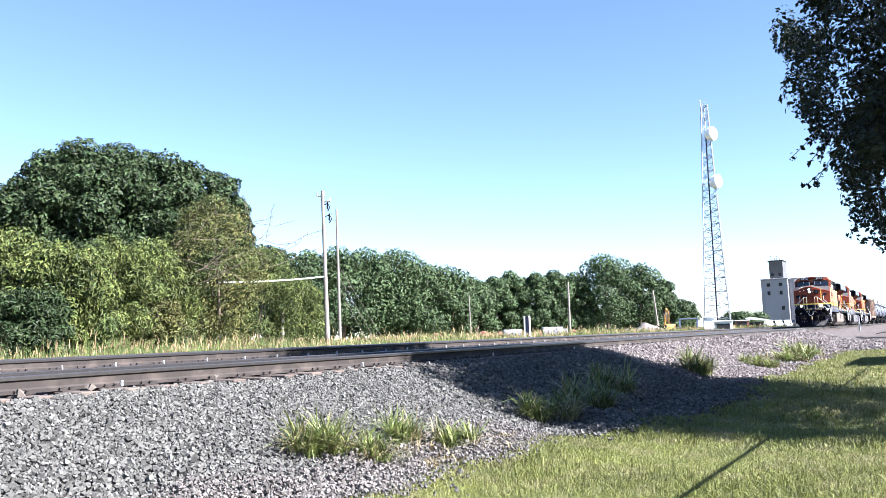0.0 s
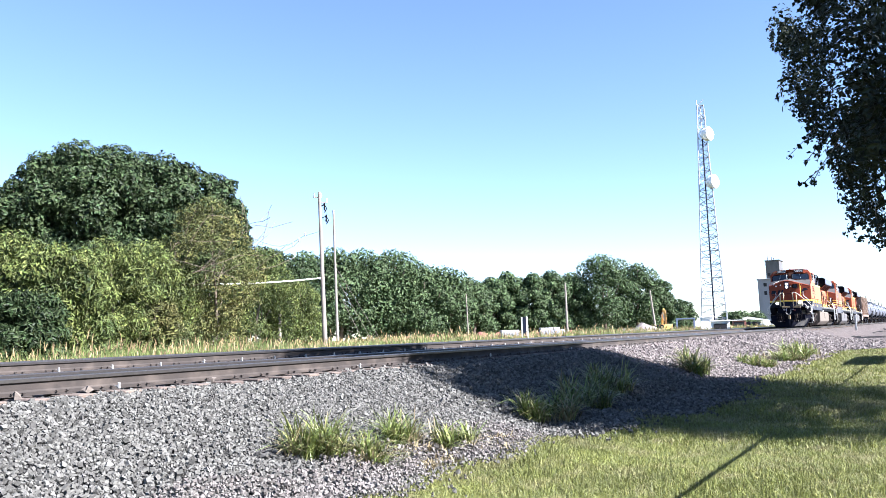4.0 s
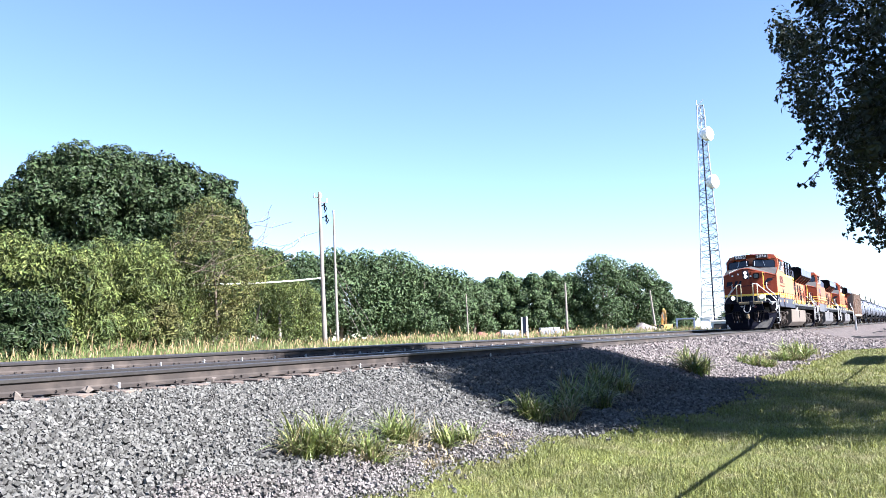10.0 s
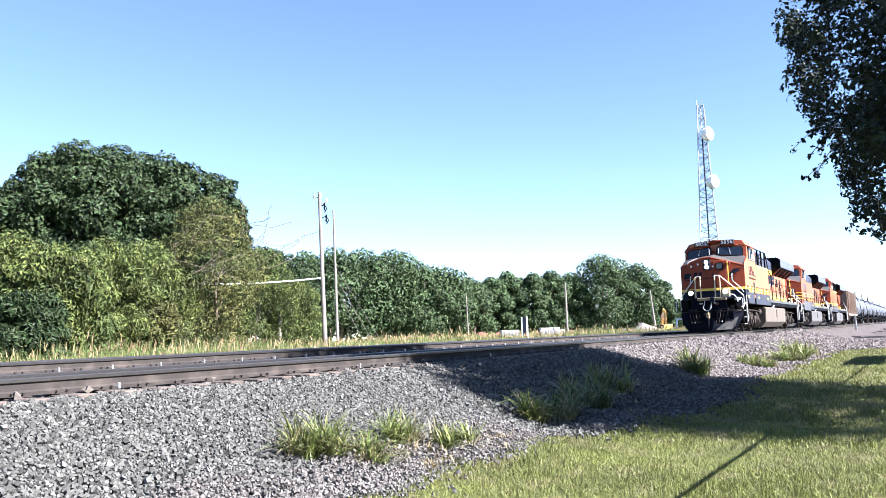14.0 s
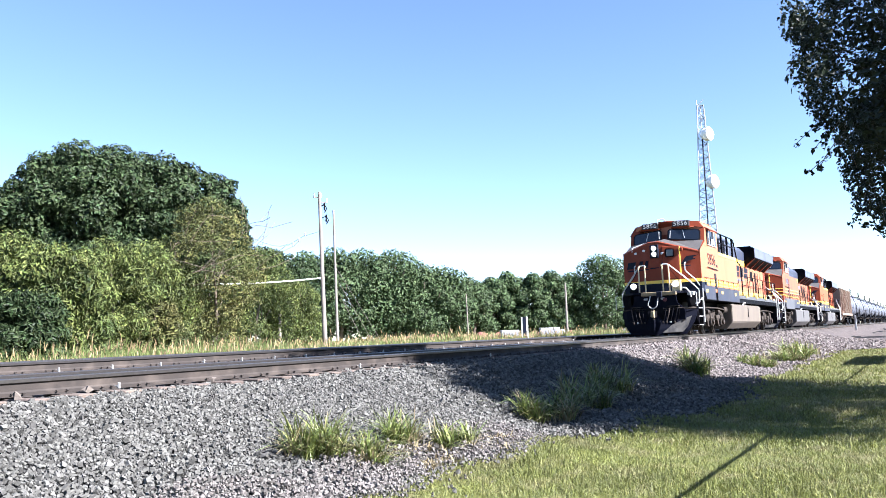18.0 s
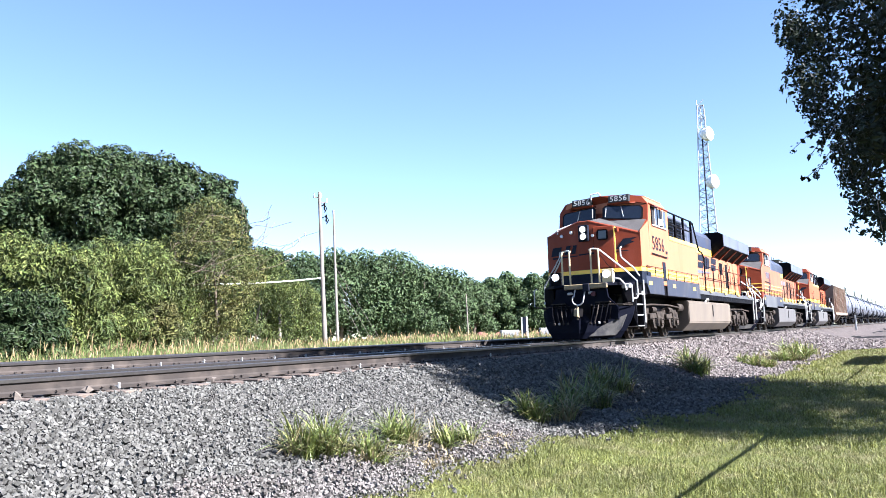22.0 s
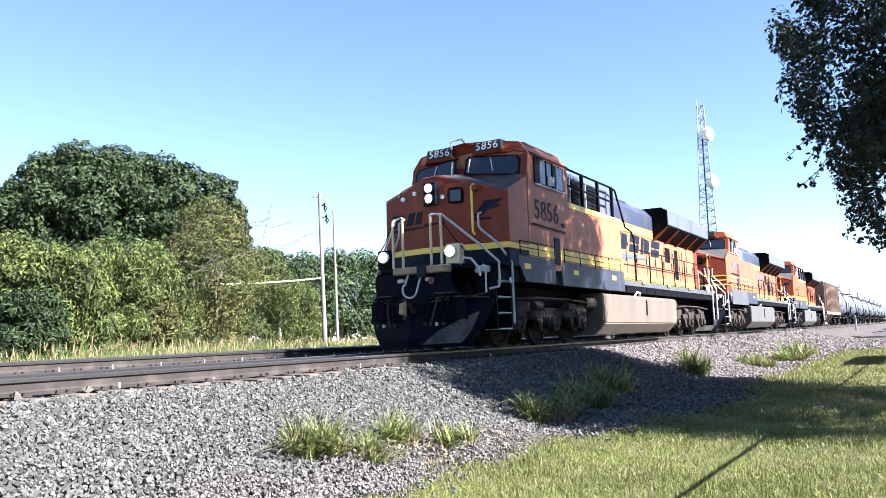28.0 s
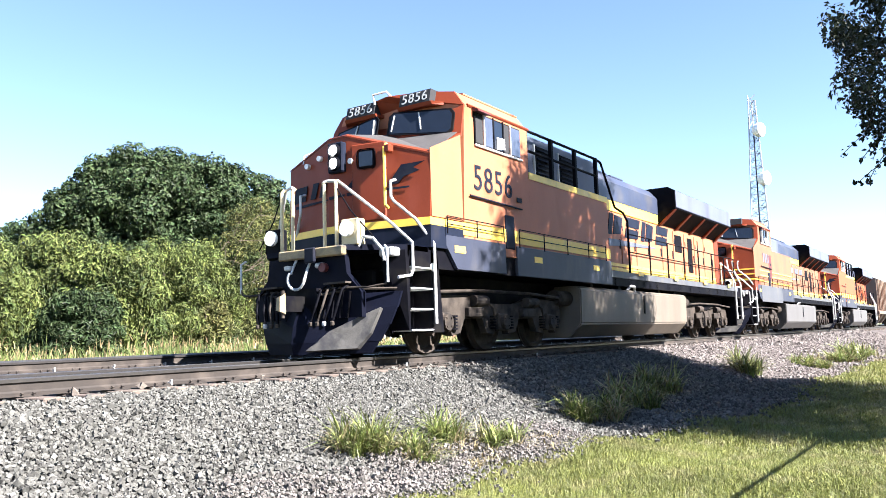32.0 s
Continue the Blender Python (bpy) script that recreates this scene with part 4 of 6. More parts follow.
def elevator():
    x, y = 247.0, 27.4
    root = thing("grain_elevator", pose(x, y, -0.3), "tall grey concrete grain elevator with a rooftop headhouse", "grain elevator")
    main = part("tower", box(B(), 0, 13, -3.65, 3.65, 0, 14.2, 0.08), M_CONC, root, "grey weathered concrete tower")
    part("headhouse", box(B(), 2, 9, -2.4, 1.4, 14.2, 19.5, 0.06), M_GREYTANK, root, "dark grey sheet-clad headhouse")
    part("cornice", box(B(), -0.25, 13.25, -3.85, 3.85, 13.9, 14.22, 0.04), M_CONC, root)
    part("headhouse_roof", box(B(), 1.7, 9.3, -2.65, 1.65, 19.4, 19.65, 0.04), M_SILL, root)
    for (yy, zz, w, h) in ((1.6, 12.4, 0.9, 1.0), (-1.7, 12.4, 0.9, 1.0), (1.6, 10.0, 0.8, 1.1), (-1.7, 10.0, 0.8, 1.1), (-2.0, 5.6, 0.8, 1.1), (0.6, 15.4, 0.8, 0.9), (-1.5, 15.4, 0.8, 0.9)):
        xx = -0.06 if zz < 14.1 else 1.94
        part("window", box(B(), xx, xx + 0.2, yy - w / 2, yy + w / 2, zz - h / 2, zz + h / 2, 0.02), M_DARK, root, "small dark window opening")
    for yy, h in ((-1.5, 1.3), (0.4, 1.0), (1.9, 1.7), (-0.4, 2.0)):
        part("roof_vent", cyl(B(), (4, yy * 0.7 - 0.4, 19.6), (4, yy * 0.7 - 0.4, 19.6 + h), 0.12, seg=8), M_GALV, root)
    for xx in (3.4, 8.6):
        part("silo", cyl(B(), (xx, -4.9, 0), (xx, -4.9, 14.0), 2.3, seg=28), M_CONC, root, "round pale concrete silo", smooth=True)
        part("silo_roof", cyl(B(), (xx, -4.9, 14.0), (xx, -4.9, 14.7), 2.4, 0.5, 28), M_CONC, root)
    return root


elevator()


def marker_post():
    x, y = at(64.9, 46)
    root = thing("marker_post", pose(x, y, -0.25, 0, 0, -62), "white and black railway marker post in tall grass", "marker post")
    part("post", box(B(), -0.19, -0.09, -0.05, 0.05, 0, 1.52, 0.01), M_WHITE, root)
    part("post", box(B(), 0.09, 0.19, -0.05, 0.05, 0, 1.52, 0.01), M_WHITE, root)
    part("panel", box(B(), -0.10, 0.10, -0.07, -0.03, 0.25, 1.50, 0.008), M_NAVY, root, "dark blue-black upright panel")


marker_post()
for az, d, w, h, l in ((63.8, 60, 1.36, 0.62, "pale concrete block lying in tall grass"), (66.65, 66, 1.6, 0.75, "pale concrete block lying in tall grass"), (67.4, 68, 0.7, 0.6, "pale concrete block lying in tall grass")):
    x, y = at(az, d)
    ob = part("concrete_block", box(B(), -w / 2, w / 2, -0.5, 0.5, 0, h + 0.25, 0.06, seg=2), M_CONC, None)
    ob.matrix_basis = pose(x, y, -0.25, 0, 0, -az + 8)
    tagged(ob, l, "concrete block", "blocks in the grass")
x, y = at(47.47, 48)
ob = part("fence_post", cyl(B(), (0, 0, 0), (0.02, 0, 2.25), 0.10, 0.085, 8), M_POLE, None)
ob.location = (x, y, -0.25)
tagged(ob, "pale weathered timber fence post", "fence post")
x, y = at(86.45, 100)
ob = part("track_post", box(B(), -0.09, 0.09, -0.09, 0.09, -0.6, 1.38, 0.02), M_GALV, None)
ob.location = (x, y, -0.3)
tagged(ob, "grey steel post beside the track", "post")


def mound(x, y, w, h, material, label, name="dirt_pile"):
    V, n = [], 18
    for j in range(9):
        for i in range(n):
            a, r = 2 * math.pi * i / n, w / 2 * (1 - j / 8)
            q = noise.noise(Vector((r * math.cos(a), r * math.sin(a), 3)) * 1.1)
            V.append((r * math.cos(a) * 1.25, r * math.sin(a), h * (j / 8) ** 0.8 * (1 + 0.35 * q) - 0.1))
    F = [(j * n + i, j * n + (i + 1) % n, (j + 1) * n + (i + 1) % n, (j + 1) * n + i) for j in range(8) for i in range(n)]
    ob = new(name, mesh_of(name, V, F, material, True))
    ob.location = (x, y, -0.25)
    return tagged(ob, label, "dirt pile")


M_DIRT = mat("pale_dirt", (0.14, 0.12, 0.108), 0.95, vary=0.3, scale=2, fine=15, bump=0.7)
M_MACHINE = mat("machine_yellow", (0.62, 0.33, 0.08), 0.5, vary=0.15, bump=0.05, dirt=(0.3, 0.2, 0.12), dirt_amount=0.35)
M_BLUE = mat("blue_grey_sheet", (0.13, 0.17, 0.26), 0.5, vary=0.2, bump=0.08)
M_RED = mat("dull_red_paint", (0.20, 0.075, 0.055), 0.6, vary=0.2, bump=0.05)
x, y = at(73.2, 84)
mound(x, y, 5.0, 1.35, M_DIRT, "pale grey heap of dirt behind the track")
x, y = at(71.9, 88)
mound(x, y, 2.2, 0.9, M_DIRT, "low pale heap of dirt behind the track")

for az, d, w, h in ((56.6, 70, 3.2, 0.85), (58.4, 72, 4.0, 0.95), (60.2, 73, 3.4, 0.85), (61.8, 74, 4.0, 1.0), (63.07, 74, 2.6, 0.95), (66.0, 76, 3.0, 0.85), (68.17, 74, 2.0, 0.9)):
    x, y = at(az, d)
    mound(x, y, w, h, M_RED, "low rust-red heap of scrap in the tall grass", "scrap_heap")


def digger():
    x, y = at(74.62, 86)
    root = thing("backhoe", pose(x, y, -0.25, 0, 0, 35), "parked yellow backhoe with a folded boom", "backhoe")
    part("chassis", box(B(), -1.0, 1.0, -0.5, 0.5, 0.5, 1.0, 0.05), M_MACHINE, root)
    part("boom", rod(B(), [(-0.4, 0, 0.9), (-0.2, 0, 2.4), (0.15, 0, 2.6)], 0.13, 6), M_MACHINE, root, "yellow boom")
    part("dipper", rod(B(), [(0.15, 0, 2.6), (0.7, 0, 1.3), (0.9, 0, 0.6)], 0.11, 6), M_MACHINE, root, "yellow dipper arm")
    part("bucket", prism(B(), [(0.7, 0.1), (1.2, 0.15), (1.25, 0.6), (0.8, 0.7)], -0.35, 0.35, "y"), M_BLACK, root, "dark digging bucket")
    part("ram", rod(B(), [(-0.2, 0.1, 1.4), (0.1, 0.1, 2.3)], 0.05, 6), M_SILVER, root)
    for sx in (-0.7, 0.6):
        for sy in (-0.6, 0.6):
            part("wheel", lathe(B(), [(-0.15, 0.1), (-0.15, 0.42), (-0.1, 0.5), (0.1, 0.5), (0.15, 0.42), (0.15, 0.1)], (sx, sy, 0.5), "y", 16), M_BLACK, root, "black tyre")


digger()


def shelter():
    x, y = at(76.0, 90)
    root = thing("shelter", pose(x, y, -0.25, 0, 0, 15), "open-sided shelter with a blue-grey sheet roof", "shelter")
    part("roof", prism(B(), [(-1.02, 1.5), (1.02, 1.43), (1.02, 1.55), (-1.02, 1.63)], -1.0, 1.0, "y"), M_BLUE, root, "blue-grey sheet roof")
    for sx in (-0.92, 0.0, 0.92):
        for sy in (-0.9, 0.9):
            part("post", box(B(), sx - 0.08, sx + 0.08, sy - 0.08, sy + 0.08, 0, 1.47, 0.01), M_BLUE, root)
    part("back_wall", box(B(), -0.95, 0.95, 0.93, 0.98, 0.3, 1.42, 0.01), M_BLUE, root)


shelter()


def cabinet(az, d, w, dep, h, material, label, turn=0, opening=False, name="equipment_hut"):
    x, y = at(az, d)
    root = thing(name, pose(x, y, -0.25, 0, 0, turn), label, "hut", "", "")
    part("wall", box(B(), -w / 2, w / 2, -dep / 2, dep / 2, 0, h, 0.03), material, root)
    part("roof", box(B(), -w / 2 - 0.1, w / 2 + 0.1, -dep / 2 - 0.1, dep / 2 + 0.1, h, h + 0.12, 0.02), M_WHITE, root)
    if opening:
        part("door", box(B(), -w / 2 + 0.25, w / 2 - 0.25, -dep / 2 - 0.03, -dep / 2 + 0.02, 0.2, h - 0.2, 0.01), M_DARK, root, "dark open doorway")
    return root


cabinet(77.4, 82, 1.2, 1.2, 1.5, M_WHITE, "small white equipment hut at the foot of the mast", -75)
cabinet(78.25, 80, 1.7, 1.5, 1.05, M_WHITE, "white hut with a dark open front", -78, True)
cabinet(79.45, 120, 1.8, 1.5, 1.35, M_RED, "small dull red shed with a white roof", -78, True, "shed")


def low_building():
    x, y = at(80.7, 170)
    root = thing("warehouse", pose(x, y, -0.25, 0, 0, -80), "low pale building with a sloping white metal roof", "warehouse")
    part("wall", box(B(), -2.8, 2.8, -2, 2, 0, 1.35, 0.03), M_SILL, root)
    part("roof", prism(B(), [(-3.0, 2.2), (-2.0, 2.4), (3.0, 1.42), (3.0, 1.28), (-3.0, 2.0)], -2.3, 2.3, "y"), M_WHITE, root, "white sloping metal roof")
    for k in range(4):
        part("bay_door", box(B(), -2.6 + 1.35 * k, -1.7 + 1.35 * k, -2.05, -1.98, 0.1, 1.3, 0.02), M_DARK, root, "dark bay door")
    for k in range(3):
        x, y = at(81.2 + 0.55 * k, 150)
        car = thing("car", pose(x, y, -0.25, 0, 0, 20), "parked pale car beside the grain elevator", "car", "parked cars")
        part("body", prism(B(), [(-2.1, 0.3), (2.1, 0.3), (2.15, 0.75), (1.3, 0.85), (0.8, 1.4), (-1.0, 1.42), (-1.6, 0.9), (-2.15, 0.85)], -0.25, 0.85, "y"), M_WHITE, car, "pale car body")
        part("window", prism(B(), [(1.1, 0.88), (0.75, 1.34), (-0.95, 1.36), (-1.4, 0.92)], -0.87, 0.87, "y"), M_GLASS, car, "dark car window")
        for sx in (-1.35, 1.35):
            for sy in (-0.8, 0.8):
                part("wheel", cyl(B(), (sx, sy - 0.1, 0.32), (sx, sy + 0.1, 0.32), 0.32, seg=14), M_BLACK, car, "black tyre")


low_building()


# ---- the train ----
WHEEL = lathe(B(), [(-0.07, 0.10), (-0.07, 0.48), (-0.055, 0.50), (-0.055, 0.545), (-0.03, 0.552), (-0.02, 0.530), (0.07, 0.520), (0.07, 0.44), (0.03, 0.42), (0.03, 0.2), (0.09, 0.16), (0.09, 0.10)], axis="y", seg=28)
WHEEL_MESH = bpy.data.meshes.new("wheel")
WHEEL.to_mesh(WHEEL_MESH)
WHEEL_MESH.materials.append(M_TRUCK)
ROLLING = []


def wheelset(parent, x, radius=0.53):
    bm = cyl(B(), (0, -1.02, 0), (0, 1.02, 0), 0.09, seg=10)
    ob = part("wheelset", bm, M_TRUCK, parent, "steel axle with two wheels")
    ob.location = (x, 0, radius)
    ob["radius"] = radius
    for s in (-1, 1):
        w = new("wheel", WHEEL_MESH)
        w.parent = ob
        k = radius / 0.53
        w.matrix_basis = Matrix.Translation((0, 0.775 * s, 0)) @ Matrix.Rotation(0 if s > 0 else math.pi, 4, "Z") @ Matrix.Diagonal((k, 1, k, 1))
    ROLLING.append(ob)
    return ob


def loco_bogie(root, x0):
    """A three-axle bogie whose axles stand at x0, x0 + 2.0 and x0 + 4.0."""
    axles = [x0, x0 + 2.0, x0 + 4.0]
    for x in axles:
        wheelset(root, x)
    for s in (-1, 1):
        y0, y1 = 1.06 * s, 1.20 * s
        bm = B()
        outline = [(x0 - 0.55, 0.62), (x0 - 0.38, 0.42), (x0 - 0.30, 0.30)]
        for x in axles:
            outline += [(x - 0.27, 0.30), (x - 0.20, 0.62), (x + 0.20, 0.62), (x + 0.27, 0.30)]
            if x != axles[-1]:
                outline += [(x + 0.55, 0.34), (x + 0.7, 0.60), (x + 1.3, 0.60), (x + 1.45, 0.34)]
        outline += [(x0 + 4.3, 0.30), (x0 + 4.45, 0.45), (x0 + 4.6, 0.70), (x0 + 4.5, 0.98), (x0 + 3.2, 1.02), (x0 + 2.6, 0.88), (x0 + 1.4, 0.88), (x0 + 0.8, 1.02), (x0 - 0.45, 0.98)]
        prism(bm, outline, min(y0, y1), max(y0, y1), "y")
        frame_ob = part("bogie_frame", bm, M_TRUCK, root, "dusty cast steel bogie side frame")
        for x in axles:
            bm = B()
            box(bm, x - 0.19, x + 0.19, 1.05 * s, 1.27 * s, 0.36, 0.70, 0.03)
            cyl(bm, (x, 1.25 * s, 0.53), (x, 1.34 * s, 0.53), 0.14, seg=14)
            for b in range(4):
                a = math.pi / 4 + b * math.pi / 2
                cyl(bm, (x + 0.1 * math.cos(a), 1.33 * s, 0.53 + 0.1 * math.sin(a)), (x + 0.1 * math.cos(a), 1.36 * s, 0.53 + 0.1 * math.sin(a)), 0.018, seg=6)
            part("axle_box", bm, M_TRUCK, frame_ob, "dusty axle box with bolted cap")
            for dx in (-0.33, 0.33):
                bm = B()
                for c in range(5):
                    cyl(bm, (x + dx, 1.2 * s, 0.40 + 0.055 * c), (x + dx, 1.2 * s, 0.43 + 0.055 * c), 0.085, seg=10)
                part("spring", bm, M_BLACK, frame_ob, "black coil spring")
        for x in (x0 + 1.0, x0 + 3.0):
            bm = B()
            box(bm, x - 0.28, x + 0.28, 1.16 * s, 1.30 * s, 0.62, 0.80, 0.02)
            cyl(bm, (x - 0.1, 1.26 * s, 0.92), (x + 0.35, 1.26 * s, 0.92), 0.10, seg=12)
            rod(bm, [(x + 0.35, 1.27 * s, 0.92), (x + 0.6, 1.27 * s, 0.80), (x + 0.7, 1.26 * s, 0.5)], 0.022)
            part("brake_cylinder", bm, M_TRUCK, frame_ob, "dusty brake cylinder with its rod")
        bm = rod(B(), [(x0 - 0.6, 1.29 * s, 1.03), (x0 + 1, 1.30 * s, 1.10), (x0 + 3, 1.30 * s, 1.10), (x0 + 4.7, 1.29 * s, 1.03)], 0.03)
        part("air_pipe", bm, M_TRUCK, frame_ob)
    bm = box(B(), x0 + 0.2, x0 + 3.8, -1.0, 1.0, 0.75, 1.15, 0.04)
    part("bogie_bolster", bm, M_BLACK, root, "black bogie cross member")


def handrail_row(root, xs, y, z0, z1, material, r=0.022):
    """Posts along the walkway and one rail through their tops and middles."""
    for x in xs:
        part("handrail_post", rod(B(), [(x, y, z0), (x, y, z1)], r), material, root)
    for z in (z1, z0 + 0.55 * (z1 - z0)):
        part("handrail", rod(B(), [(xs[0], y, z), (xs[-1], y, z)], r * 0.8), material, root)


def lamp(root, x, y, z, r, name="headlight", lit=True):
    bm = lathe(B(), [(0.0, r * 1.25), (-0.06, r * 1.25), (-0.07, r * 1.15), (-0.05, r)], (x, y, z), "x", 20)
    case = part(name, bm, M_WHITE if name == "ditch_light" else M_BLACK, root, "round locomotive lamp, lit white" if lit else "round unlit lamp")
    part("lens", lathe(B(), [(-0.045, r), (-0.062, r * 0.7), (-0.068, 0.01)], (x, y, z), "x", 20), M_LAMP if lit else M_GLASS, case, "glowing lamp lens" if lit else "dark lens")


def plate(bm, pts, thick):
    """A flat plate over the points of one plane, given thickness along its normal."""
    pts = [Vector(p) for p in pts]
    n = (pts[1] - pts[0]).cross(pts[2] - pts[0]).normalized() * thick
    return hull(bm, pts, [p + n for p in pts])


def nose_point(y):
    """The x of the nose's front: a flat middle, the halves swept back."""
    return -0.27 + 0.24 * max(0.0, abs(y - 0.2) - 0.2) / 1.3


def nose_top(y):
    return 3.79 - 0.41 * max(0.0, abs(y - 0.2) - 0.2) / 1.3


def loco(x, lead, label, style):
    """A six-axle wide-cab diesel locomotive; x = 0 in its space is the upper front corner of the cab's nose."""
    root = thing("locomotive", pose(x, 0, 0), label, "locomotive", "locomotives at the head of the train")
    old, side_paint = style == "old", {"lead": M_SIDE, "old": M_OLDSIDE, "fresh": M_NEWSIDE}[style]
    # frame, walkways and tank
    sill = prism(B(), [(-0.45, 1.40), (19.9, 1.40), (20.2, 1.55), (20.2, 1.74), (-0.56, 1.74), (-0.56, 1.60)], -1.50, 1.50, "y")
    part("underframe", sill, M_BLACK, root, "black steel underframe")
    for s in (-1, 1):
        bm = B()
        prism(bm, [(0.45, 1.98), (2.45, 1.98), (2.45, 1.42), (0.78, 1.42), (0.45, 1.80)], *sorted((1.50 * s, 1.565 * s)), "y")
        box(bm, 2.9, 7.6, 1.50 * s, 1.565 * s, 1.40, 1.98, 0.01)
        part("sill_skirt", bm, M_SKIRT, root, "dusty grey steel skirt below the cab")
        bm = box(B(), 7.6, 19.6, 1.49 * s, 1.525 * s, 1.60, 1.76, 0.008)
        edge_ob = part("walkway_edge", bm, M_SILL, root, "dusty grey walkway edge")
        for k in range(12):
            part("sill_bracket", box(B(), 7.9 + k, 7.98 + k, 1.30 * s, 1.50 * s, 1.42, 1.60, 0.01), M_SILL, edge_ob)
        for k in range(7):
            xx = 0.7 + k * 2.9
            part("reflective_patch", box(B(), xx, xx + 0.34, 1.566 * s, 1.572 * s, 1.70, 1.82), M_YELLOW, root, "small yellow reflective patch")
    tank = prism(B(), [(-1.18, 0.17), (1.18, 0.17), (1.5, 0.48), (1.52, 1.26), (1.40, 1.33), (-1.40, 1.33), (-1.52, 1.26), (-1.5, 0.48)], 5.84, 13.42)
    bmesh.ops.bevel(tank, geom=tank.edges[:], offset=0.03, segments=2, affect="EDGES")
    tank_ob = part("fuel_tank", tank, M_TANK if lead else M_GREYTANK, root, "long dusty tan fuel tank slung under the frame" if lead else "long dusty grey fuel tank slung under the frame")
    for xx in (9.75,):
        part("tank_gauge", box(B(), xx, xx + 0.10, -1.535, -1.515, 0.72, 1.2, 0.01), M_BLACK, tank_ob, "dark sight glass")
    for xx in (6.6, 8.3, 11.2, 12.6):
        part("tank_strap", box(B(), xx, xx + 0.16, -1.42, 1.42, 1.33, 1.46, 0.01), M_BLACK, tank_ob)
    part("filler_pipe", rod(B(), [(8.8, -1.45, 1.3), (8.9, -1.5, 1.42), (9.2, -1.5, 1.42), (9.3, -1.45, 1.3)], 0.035), M_SILVER, tank_ob)
    for s in (-1, 1):
        bm = cyl(B(), (5.15, 1.15 * s, 1.05), (5.85, 1.15 * s, 1.05), 0.17, seg=16)
        part("air_reservoir", bm, M_TRUCK, root, "dusty cylindrical air reservoir")
        bm = cyl(B(), (13.7, 1.2 * s, 1.1), (14.3, 1.2 * s, 1.1), 0.14, seg=16)
        part("air_reservoir", bm, M_TRUCK, root, "dusty cylindrical air reservoir")
    loco_bogie(root, 0.8)
    loco_bogie(root, 14.41)
    for a, b in ((-0.6, 5.9), (13.6, 19.9)):
        part("underfloor_gear", box(B(), a, b, -0.85, 0.85, 0.85, 1.41, 0.04), M_BLACK, root, "dark gear under the floor")
    # nose
    for a, b in ((-1.56, 0.0), (0.0, 0.4), (0.4, 1.56)):
        def slab(z0, z1, out, back):
            """A length of the nose between two heights; None takes the nose's own top."""
            fx = lambda y: nose_point(y) - out
            up = lambda y: nose_top(y) if z1 is None else z1
            rear = (lambda y: 4.04 - 0.2 * abs(y) / 1.56) if z1 is None else up
            return hull(B(), [(fx(a), a, z0), (fx(b), b, z0), (back, b, z0), (back, a, z0)], [(fx(a) + (0.03 if z1 is None else 0), a, up(a)), (fx(b) + (0.03 if z1 is None else 0), b, up(b)), (back, b, rear(b)), (back, a, rear(a))])
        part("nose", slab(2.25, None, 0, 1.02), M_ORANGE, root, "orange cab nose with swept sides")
        for z0, z1 in ((2.16, 2.205), (2.36, 2.405), (2.56, 2.605)) if old else ((2.12, 2.245),):
            part("nose_stripe", slab(z0, z1, 0.012, 1.0), M_YELLOW, root, "yellow stripe round the nose")
        part("nose_base", slab(1.745, 2.118, 0, 1.0), M_ORANGE if old else M_NAVY, root, "orange lower nose" if old else "dark blue lower nose")
        k = 0.1
        edge = lambda y: (nose_point(y) + 0.02, y, nose_top(y) + 0.004)
        part("nose_lip", hull(B(), [edge(a), edge(b), (nose_point(b) + k, b, nose_top(b) + 0.035), (nose_point(a) + k, a, nose_top(a) + 0.045)], [(x_, y_, z_ + 0.028) for x_, y_, z_ in (edge(a), edge(b), (nose_point(b) + k, b, nose_top(b) + 0.035), (nose_point(a) + k, a, nose_top(a) + 0.045))]), M_ORANGE, root, "orange lip along the nose's top edge")
        back = lambda y: 4.04 - 0.2 * abs(y) / 1.56
        tops = [(nose_point(a) + 0.14, a, nose_top(a) + 0.05), (nose_point(b) + 0.14, b, nose_top(b) + 0.05), (0.99, b, back(b) + 0.006), (0.99, a, back(a) + 0.006)]
        tops = [(x_, y_ * 0.965, z_ + 0.006) for x_, y_, z_ in tops]
        part("nose_deck", hull(B(), tops, [(x_, y_, z_ + 0.014) for x_, y_, z_ in tops]), M_DECK, root, "grey non-slip top of the nose")
    # Plates in the brighter side orange give the nose its sunlit flank.
    for s in (-1, 1):
        part("nose_side", prism(B(), [(0.04, 2.26), (0.985, 2.26), (0.985, 3.80), (0.04, 3.40)], *sorted((1.562 * s, 1.574 * s)), "y"), side_paint, root, "side of the nose, its sunlit look put into the orange")
    # cab
    ring = [(-1.54, 1.75), (-1.54, 4.40), (-1.33, 4.69), (-0.75, 4.78), (0.0, 4.80), (0.75, 4.78), (1.33, 4.69), (1.54, 4.40), (1.54, 1.75), (0.0, 1.75)]
    front_x = lambda y, z: 0.72 + 0.32 * abs(y) / 1.5 + 0.15 * max(0.0, z - 3.85) / 0.6
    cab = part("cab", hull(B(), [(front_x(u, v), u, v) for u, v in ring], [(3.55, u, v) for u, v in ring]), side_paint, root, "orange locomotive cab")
    face = [(-1.545, 3.80), *[p for p in ring if p[1] > 3], (1.545, 3.80), (0.0, 3.80)]
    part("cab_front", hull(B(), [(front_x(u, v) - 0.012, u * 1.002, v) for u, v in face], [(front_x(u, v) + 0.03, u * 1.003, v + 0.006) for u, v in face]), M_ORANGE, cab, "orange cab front")
